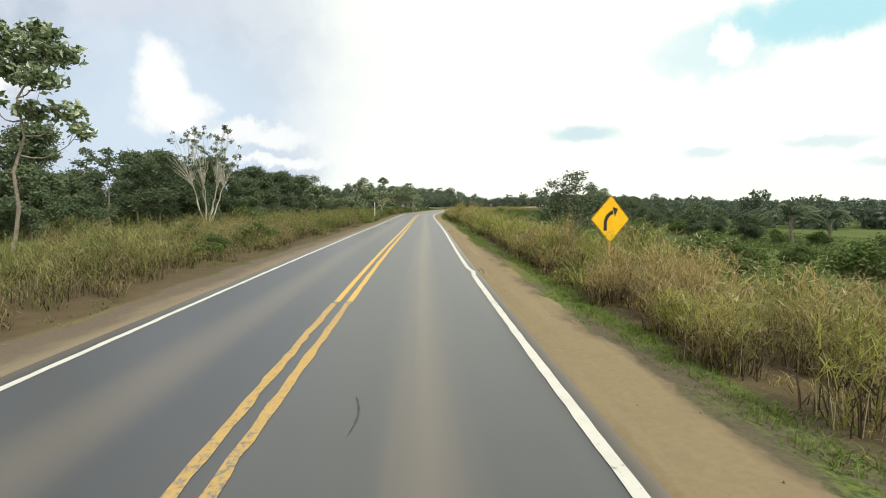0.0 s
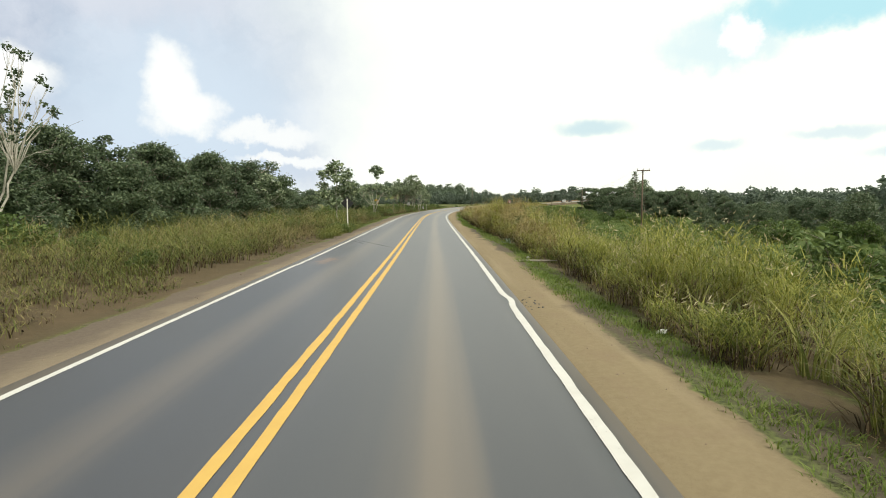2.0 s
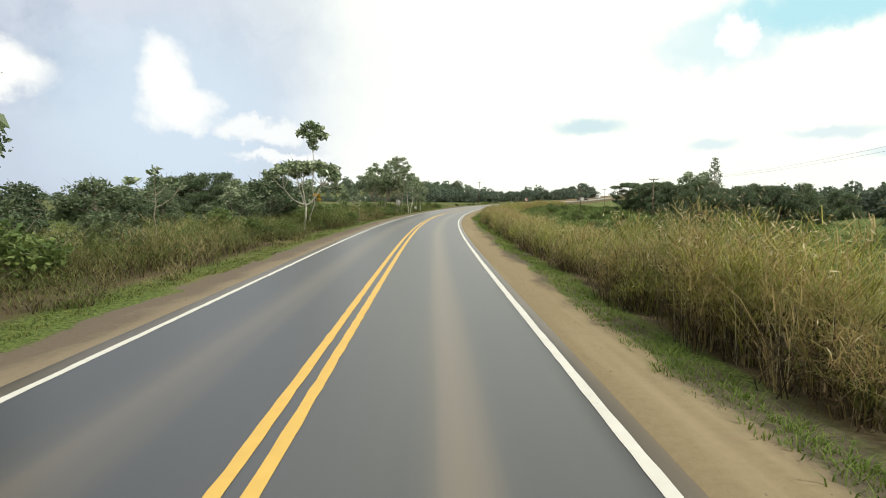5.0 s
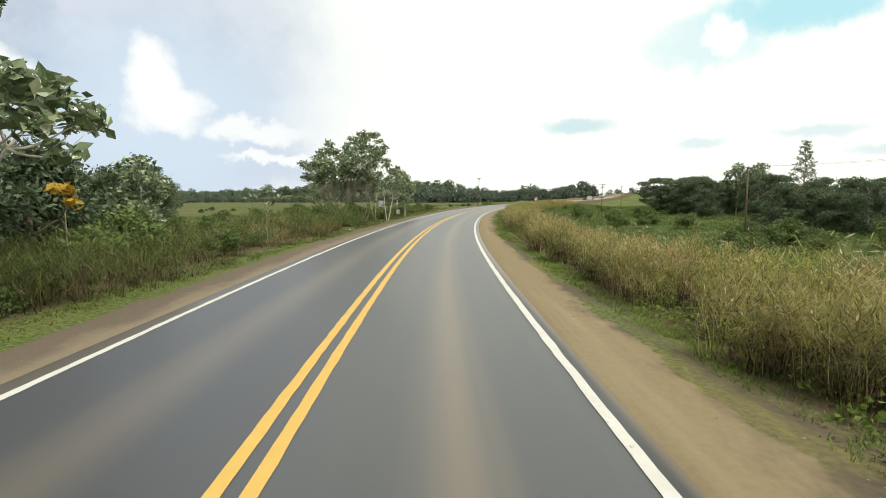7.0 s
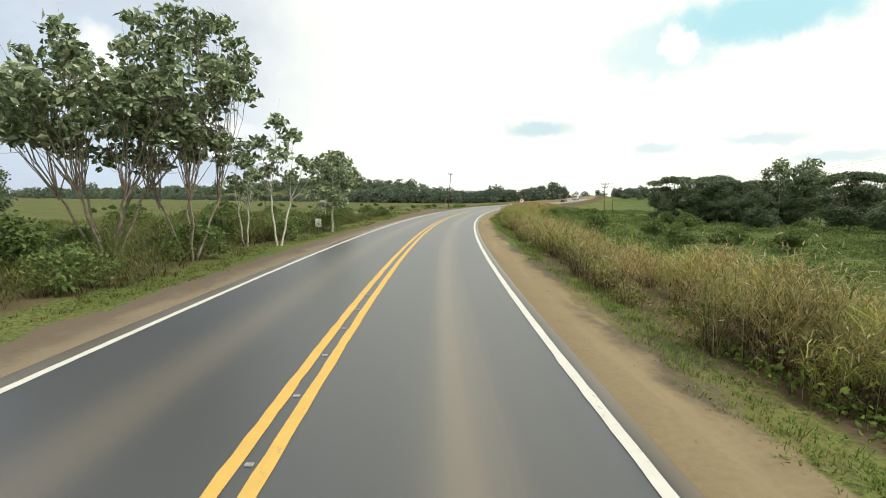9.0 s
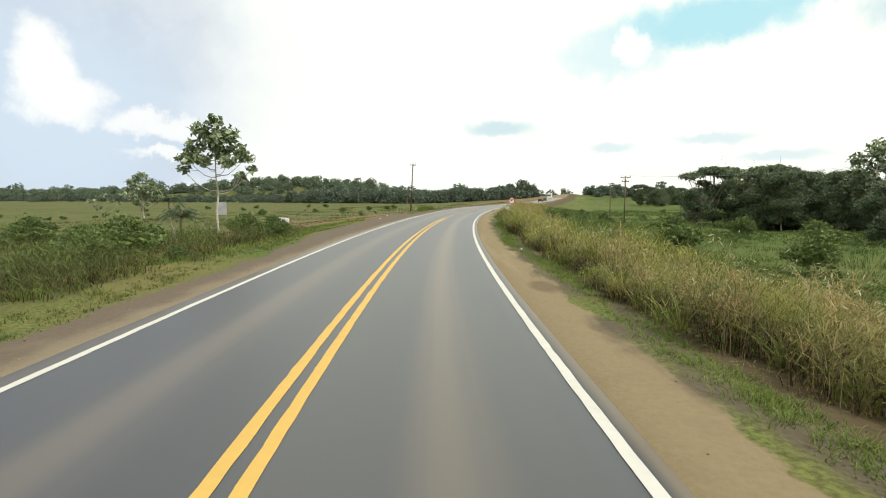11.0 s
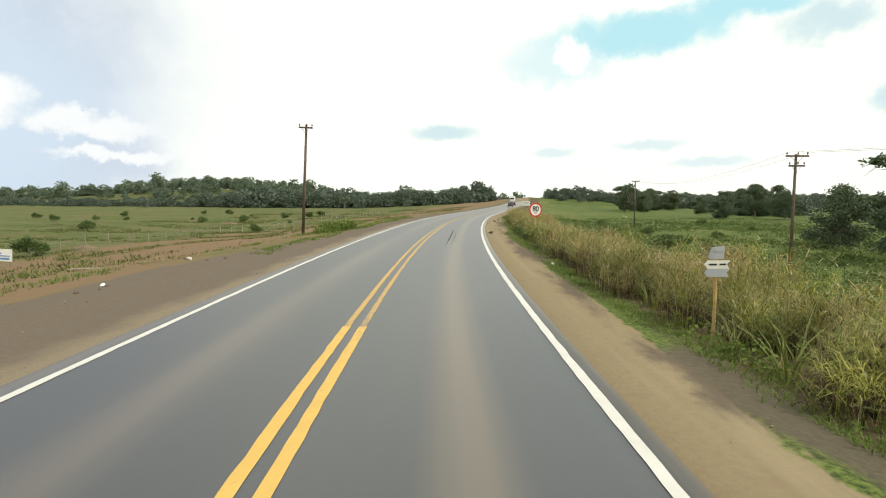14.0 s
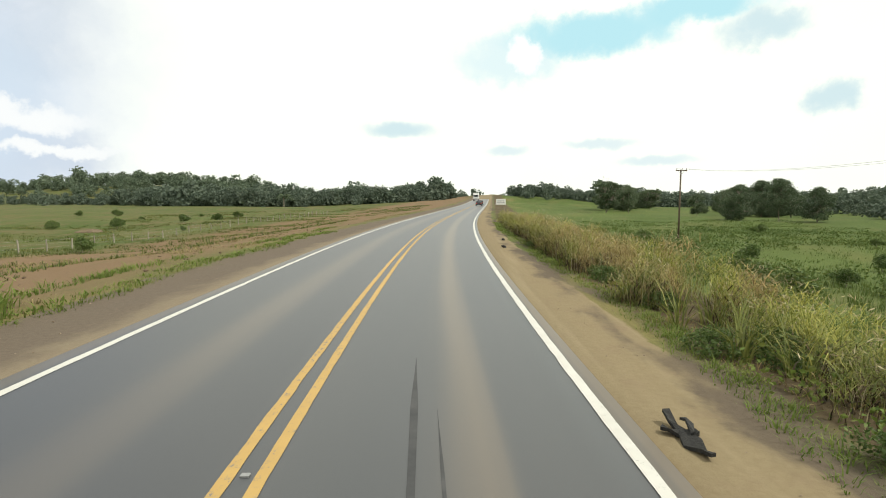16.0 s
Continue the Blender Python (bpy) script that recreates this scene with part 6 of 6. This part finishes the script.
sign_back(-7.85, 83.1, 2.6, 0.58)
for x, y, a, q in ((-8.3, 82.0, 0, 0.75), (-8.0, 81.0, 80, 0.7), (-8.9, 82.2, 150, 0.8), (-8.2, 84.2, 200, 0.7), (-8.2, 86.0, 30, 0.7)):
    repeat(low_bush, x, y, a, q)
ls, lu = strew(g, 74, 88, -8.7, -7.35, 6.5)
tussocks("sign_foot_grass", ls, lu, g.uniform(0.6, 1.0, len(ls)), 8, 0.22, 0.015, MIXED_GRASS, "yellow-green grass round the foot of the sign post", lean=0.8, segs=3, leafy=40, low=0.1, high=0.95, arch=2.0)


def text_mesh(body, size):
    cu = bpy.data.curves.new("number", "FONT")
    cu.body, cu.size, cu.extrude, cu.align_x, cu.align_y, cu.offset = body, size, 0.002, "CENTER", "CENTER", 0.012
    tmp = bpy.data.objects.new("number", cu)
    scene.collection.objects.link(tmp)
    bpy.context.view_layer.update()
    me = bpy.data.meshes.new_from_object(tmp.evaluated_get(bpy.context.evaluated_depsgraph_get()))
    bpy.data.objects.remove(tmp)
    bpy.data.curves.remove(cu)
    return me


def limit_sign(x, y, centre, r):
    z, s, _ = foot(x, y)
    root = empty("speed_limit_sign", x, y, z, road_turn(s) + 20)
    c = centre - z
    bm = bmesh.new()
    box(bm, 0, 0.055, (c + r) / 2 - 0.2, 0.085, 0.08, c + r + 0.5, 0.008)
    part("post", bm, SIGN_POST, root, "pale ochre wooden post")
    up = [(px, pz + c) for px, pz in disc_pts(r)]
    plate = part("plate", extrude_outline(bmesh.new(), up, -0.004, 0.006), SIGN_WHITE, root, "white round plate")
    part("rim", ring_plate(bmesh.new(), up, [(px, pz + c) for px, pz in disc_pts(r * 0.80)], -0.0075, -0.0045), SIGN_RED, plate, "red rim")
    me = text_mesh("80", r * 1.05)
    me.materials.clear()
    me.materials.append(SIGN_BLACK)
    num = new("number", me)
    num.parent = plate
    num.matrix_local = pose(0, -0.008, c + 0.06, 90, 0, 0)
    num.scale = (0.95, 1.0, 1.0)
    num["label"] = "black number 80"
    bm = bmesh.new()
    box(bm, 0, -0.007, c - 0.44 * r, r * 0.5, 0.004, r * 0.1)
    part("small_print", bm, SIGN_BLACK, plate, "small line of black print")
    return tagged(root, "round white speed limit sign with red rim", "road sign")


limit_sign(33.9, 272.3, 2.9, 0.52)


def board_sign(name, x, y, low, wide, high, turn, legs, lines, label, board_mat, post_mat, tilt=0.0, two_sided=False):
    """A board on legs with rows of print, facing -y before it is turned."""
    z, _, _ = foot(x, y)
    root = empty(name, x, y, z, turn)
    top = low + high
    for lx in legs:
        bm = bmesh.new()
        box(bm, lx, 0.045, top / 2 - 0.2, 0.07, 0.06, top + 0.35, 0.006)
        part("leg", bm, post_mat, root)
    bm = bmesh.new()
    box(bm, 0, 0, low + high / 2, wide, 0.02, high, 0.004)
    board = part("board", bm, board_mat, root)
    board.rotation_euler = (0, radians(tilt), 0)
    for lx, lz, lw, lh, mat in lines:
        bm = bmesh.new()
        box(bm, lx, -0.013, low + lz, lw, 0.006, lh)
        part("print_bar", bm, mat, board)
    return tagged(root, label, "sign")


def arrow_board(s, u, low):
    """A hand-made arrow board with a smaller plate above it, on one thin post."""
    x, y = at(s, u)
    z, _, _ = foot(x, y)
    root = empty("arrow_board_sign", x, y, z, road_turn(s) + 4)
    bm = bmesh.new()
    rod(bm, [(0, 0.05, -0.3), (0.015, 0.05, low * 0.5), (0, 0.05, low + 0.55)], [0.04, 0.035, 0.032], 8)
    part("post", bm, SIGN_POST, root, "thin pale wooden post")
    for dz, mat in ((0.0, PANEL_GREY), (0.17, WALL_PAINT)):
        bm = bmesh.new()
        extrude_outline(bm, [(-0.27, low + dz + 0.085), (-0.2, low + dz), (0.25, low + dz), (0.2, low + dz + 0.085), (0.27, low + dz + 0.165), (-0.2, low + dz + 0.165)], -0.012, 0.012)
        arrow = part("arrow_board", bm, mat, root, "white board cut as an arrow")
        if dz:
            for cx, wide in ((-0.1, 0.17), (0.11, 0.14)):
                bm = bmesh.new()
                box(bm, cx, -0.015, low + dz + 0.085, wide, 0.005, 0.035)
                part("print_bar", bm, SIGN_BLACK, arrow)
    bm = bmesh.new()
    extrude_outline(bm, [(-0.2, low + 0.4), (-0.15, low + 0.36), (0.13, low + 0.37), (0.14, low + 0.62), (-0.13, low + 0.6)], -0.012, 0.012)
    plate = part("top_plate", bm, PANEL_GREY, root, "weathered grey-white plate")
    bm = bmesh.new()
    box(bm, 0.0, -0.015, low + 0.52, 0.2, 0.005, 0.03)
    part("print_bar", bm, METAL, plate)
    return tagged(root, "white arrow boards on a thin post before grass", "sign")


arrow_board(248.8, 5.4, 1.24)
board_sign("white_panel", -11.0, 262.8, 2.85, 1.4, 1.75, -8, (-0.55, 0.55), [(0, 0.9, 1.2, 0.02, METAL)], "plain grey panel on two legs in the pasture", PANEL_GREY, POST_WOOD)
board_sign("low_board", -5.25, 285.6, 0.6, 1.9, 0.95, -10, (-0.85, 0.8), [(-0.3, 0.62, 1.0, 0.1, SIGN_BLUE), (0.1, 0.42, 1.4, 0.08, SIGN_BLUE), (0, 0.2, 1.5, 0.14, SIGN_BLUE)],
           "low white board with blue print on two legs", SIGN_WHITE, POST_WOOD, tilt=4)
board_sign("white_panel", *at(187.4, -9.3), 0.35, 0.42, 0.6, road_turn(187), (0.0,), [(0, 0.3, 0.36, 0.02, METAL)], "small pale marker panel on the verge", SIGN_WHITE, POST_WOOD)

# ---- poles and cables ----


def power_pole(x, y, top, turn, arms, label):
    z, _, _ = foot(x, y)
    root = empty("power_pole", x, y, z, turn)
    h = top - z
    bm = bmesh.new()
    rod(bm, [(0, 0, -0.5), (0.0, 0, h * 0.5), (0.0, 0, h)], [0.125, 0.105, 0.085], 12)
    part("pole", bm, POLE_WOOD, root, smooth=True)
    for drop, half in arms:
        bm = bmesh.new()
        box(bm, 0, -0.14, h - drop, half * 2, 0.1, 0.12, 0.012)
        arm = part("crossarm", bm, POLE_WOOD, root)
        for px in (-half * 0.9, -half * 0.1 + 0.14, half * 0.9):
            bm = bmesh.new()
            rod(bm, [(px, -0.14, h - drop + 0.06), (px, -0.14, h - drop + 0.14), (px, -0.14, h - drop + 0.15), (px, -0.14, h - drop + 0.24), (px, -0.14, h - drop + 0.28)], [0.02, 0.02, 0.055, 0.05, 0.02], 8)
            part("insulator", bm, INSULATOR, arm)
        bm = bmesh.new()
        rod(bm, [(-half * 0.55, -0.14, h - drop - 0.05), (0, -0.12, h - drop - 0.5)], [0.015, 0.015], 6)
        rod(bm, [(half * 0.55, -0.14, h - drop - 0.05), (0, -0.12, h - drop - 0.5)], [0.015, 0.015], 6)
        part("brace", bm, METAL, root)
    return tagged(root, label, "utility pole")


power_pole(17.5, 280.3, 9.55, -20, [(0.25, 0.55)], "dark wooden power pole with one short crossarm").rotation_euler[1] = radians(3.2)
tops = [(27.2, 104.0, 6.7), (51.7, 266.6, 6.9), (78.0, 320.7, 7.5)]
power_pole(*tops[0], 0, [(0.12, 0.85)], "dark wooden power pole standing in the valley")
power_pole(*tops[1], -14, [(0.15, 0.85), (0.85, 0.6)], "dark wooden power pole with two crossarms")
power_pole(*tops[2], -18, [(0.12, 0.7)], "dark wooden power pole with a crossarm")
power_pole(41.5, 183.0, 6.6, -8, [(0.12, 0.85)], "dark wooden power pole standing in the valley")
chain = [tops[0], (41.5, 183.0, 6.6), tops[1], tops[2]]
for p, q in zip(chain, chain[1:]):
    for off in (-0.75, 0.75):
        bm = bmesh.new()
        pts = [(p[0] + (q[0] - p[0]) * t + off, p[1] + (q[1] - p[1]) * t - 0.14, p[2] + (q[2] - p[2]) * t + 0.12 - 5.2 * t * (1 - t)) for t in np.linspace(0, 1, 25)]
        rod(bm, pts, [0.009] * 25, 5)
        me = bpy.data.meshes.new("power_cable")
        bm.to_mesh(me)
        bm.free()
        me.materials.append(METAL)
        tagged(new("power_cable", me), "thin sagging power cable between the poles", "cable", "cables of the power line")

s, u = strew(g, 276.0, 285.6, -10.7, -8.9, 7.0)
keep = ((s - 280.6) / 4.8) ** 2 + ((u + 9.85) / 0.85) ** 2 < g.uniform(0.6, 1.1, len(s))
s, u = s[keep], u[keep]
tussocks("pole_foot_grass", s, u, g.uniform(0.4, 0.9, len(s)), 16, 0.36, 0.045, LAWN, "clump of fresh leafy green grass near the foot of the pole", segs=3, leafy=30)
s, u = strew(g, 262, 312, -9.5, -8.3, 16)
keep = np.abs(u + 9.0 + 0.2 * np.sin(s * 0.5)) < 0.4
s, u = s[keep], u[keep]
tussocks("edge_grass", s, u, g.uniform(0.1, 0.26, len(s)), 11, 0.2, 0.026, LAWN, "low bright grass strip between shoulder and bare soil", lean=0.9, segs=2)

# ---- fence of the pasture ----


def fence(s0, s1, u0, u1, gap):
    n = int((s1 - s0) / gap)
    x0, y0 = at(s0, u0)
    z0, _, _ = foot(x0, y0)
    root = empty("wire_fence", x0, y0, z0)
    inv = root.matrix_world.inverted()
    bm = bmesh.new()
    rod(bm, [(0, 0, -0.3), (0.01, 0, 0.6), (0, 0.01, 1.3)], [0.085, 0.08, 0.07], 7)
    me = bpy.data.meshes.new("post")
    bm.to_mesh(me)
    bm.free()
    me.materials.append(POST_WOOD)
    q = np.random.default_rng(91)
    places = []
    for k in range(n + 1):
        t = k / n
        x, y = at(s0 + (s1 - s0) * t, u0 + (u1 - u0) * t)
        z, _, _ = foot(x, y)
        places.append((x, y, z))
        ob = new("post", me)
        ob.parent = root
        ob.matrix_local = inv @ pose(x, y, z, q.normal(0, 2), q.normal(0, 3), q.uniform(0, 360)) @ Matrix.Diagonal((1, 1, q.uniform(0.9, 1.1), 1))
    for hgt in (0.4, 0.8, 1.2):
        bm = bmesh.new()
        rod(bm, [inv @ Vector((x, y, z + hgt)) for x, y, z in places], [0.006] * len(places), 4)
        part("wire", bm, METAL, root)
    return tagged(root, "wire fence with grey wooden posts round pasture", "fence")


fence(236, 440, -45.0, -49.0, 3.6)

# ---- far board and vehicles ----


board_sign("roadside_board", 86.0, 384.0, 1.2, 2.4, 1.4, road_turn(402), (-0.9, 0.9), [(0, 0.95, 1.7, 0.14, PANEL_GREY), (0, 0.6, 1.9, 0.12, PANEL_GREY)],
           "plain pale board on two legs beside the far road", SIGN_WHITE, POST_WOOD)


def car(s, u, label):
    x, y = at(s, u)
    z = float(crown_z(s, u))
    root = empty("car", x, y, z, road_turn(s))
    bm = bmesh.new()
    extr = [(-2.1, 0.35), (-2.1, 0.85), (-1.9, 0.95), (-1.2, 0.98), (-0.6, 1.45), (0.9, 1.47), (1.6, 1.0), (2.1, 0.9), (2.15, 0.4)]
    a = [bm.verts.new((-0.85 + (0.12 if zz > 1.2 else 0), yy, zz)) for yy, zz in extr]
    b = [bm.verts.new((0.85 - (0.12 if zz > 1.2 else 0), yy, zz)) for yy, zz in extr]
    bm.faces.new(a)
    bm.faces.new(b[::-1])
    for i in range(len(extr)):
        j = (i + 1) % len(extr)
        bm.faces.new((a[j], a[i], b[i], b[j]))
    bmesh.ops.recalc_face_normals(bm, faces=bm.faces)
    part("body", bm, CAR_PAINT, root)
    bm = bmesh.new()
    box(bm, 0, -0.93, 1.21, 1.3, 0.03, 0.4, 0.005, rx=-52)
    part("rear_window", bm, GLASS_DARK, root)
    for sx in (-0.62, 0.62):
        bm = bmesh.new()
        box(bm, sx, -2.12, 0.78, 0.32, 0.04, 0.14, 0.01)
        part("tail_light", bm, SIGN_RED, root)
    for sx in (-0.78, 0.78):
        for sy in (-1.35, 1.35):
            bm = bmesh.new()
            bmesh.ops.create_cone(bm, cap_ends=True, segments=18, radius1=0.32, radius2=0.32, depth=0.2, matrix=pose(sx, sy, 0.32, 0, 90, 0))
            wheel = part("wheel", bm, RUBBER, root)
            bm = bmesh.new()
            bmesh.ops.create_cone(bm, cap_ends=True, segments=14, radius1=0.2, radius2=0.2, depth=0.215, matrix=pose(sx, sy, 0.32, 0, 90, 0))
            part("rim", bm, METAL, wheel)
    return tagged(root, label, "car")


car(424, 0.1, "dark car far ahead on the asphalt road")
car(447, 0.0, "dark car far ahead in the same lane")


def truck(s, u):
    x, y = at(s, u)
    z = float(crown_z(s, u))
    root = empty("truck", x, y, z, road_turn(s) + 180)
    bm = bmesh.new()
    box(bm, 0, 3.2, 1.75, 2.4, 1.9, 2.3, 0.12)
    cab = part("cab", bm, TRUCK_PAINT, root)
    bm = bmesh.new()
    box(bm, 0, 4.16, 2.2, 2.1, 0.04, 0.8, 0.01)
    part("windscreen", bm, GLASS_DARK, cab)
    bm = bmesh.new()
    box(bm, 0, -0.9, 2.35, 2.5, 6.2, 2.5, 0.05)
    part("cargo_box", bm, TRUCK_PAINT, root)
    bm = bmesh.new()
    box(bm, 0, 0.4, 0.85, 0.9, 8.0, 0.25, 0.02)
    part("chassis", bm, CAR_PAINT, root)
    for sx in (-1.0, 1.0):
        for sy in (-3.0, -1.8, 3.1):
            bm = bmesh.new()
            bmesh.ops.create_cone(bm, cap_ends=True, segments=18, radius1=0.5, radius2=0.5, depth=0.3, matrix=pose(sx, sy, 0.5, 0, 90, 0))
            part("wheel", bm, RUBBER, root)
    return tagged(root, "white box truck far off on the road", "truck")


truck(520, -3.7)

# ---- studs between the centre lines ----
bm = bmesh.new()
box(bm, 0, 0, 0.008, 0.085, 0.06, 0.02, 0.005)
stud_me = bpy.data.meshes.new("road_stud")
bm.to_mesh(stud_me)
bm.free()
stud_me.materials.append(METAL)
for s in list(np.arange(58, 76, 1.55)) + list(np.arange(150, 166, 1.7)) + [236.0, 239.5, 277.5]:
    x, y = at(s, -1.87)
    stud = new("road_stud", stud_me)
    stud.matrix_world = pose(x, y, float(crown_z(s, -1.87)), 0, 0, road_turn(s))
    tagged(stud, "worn pale road stud between yellow lines", "road stud", "studs of the centre line")
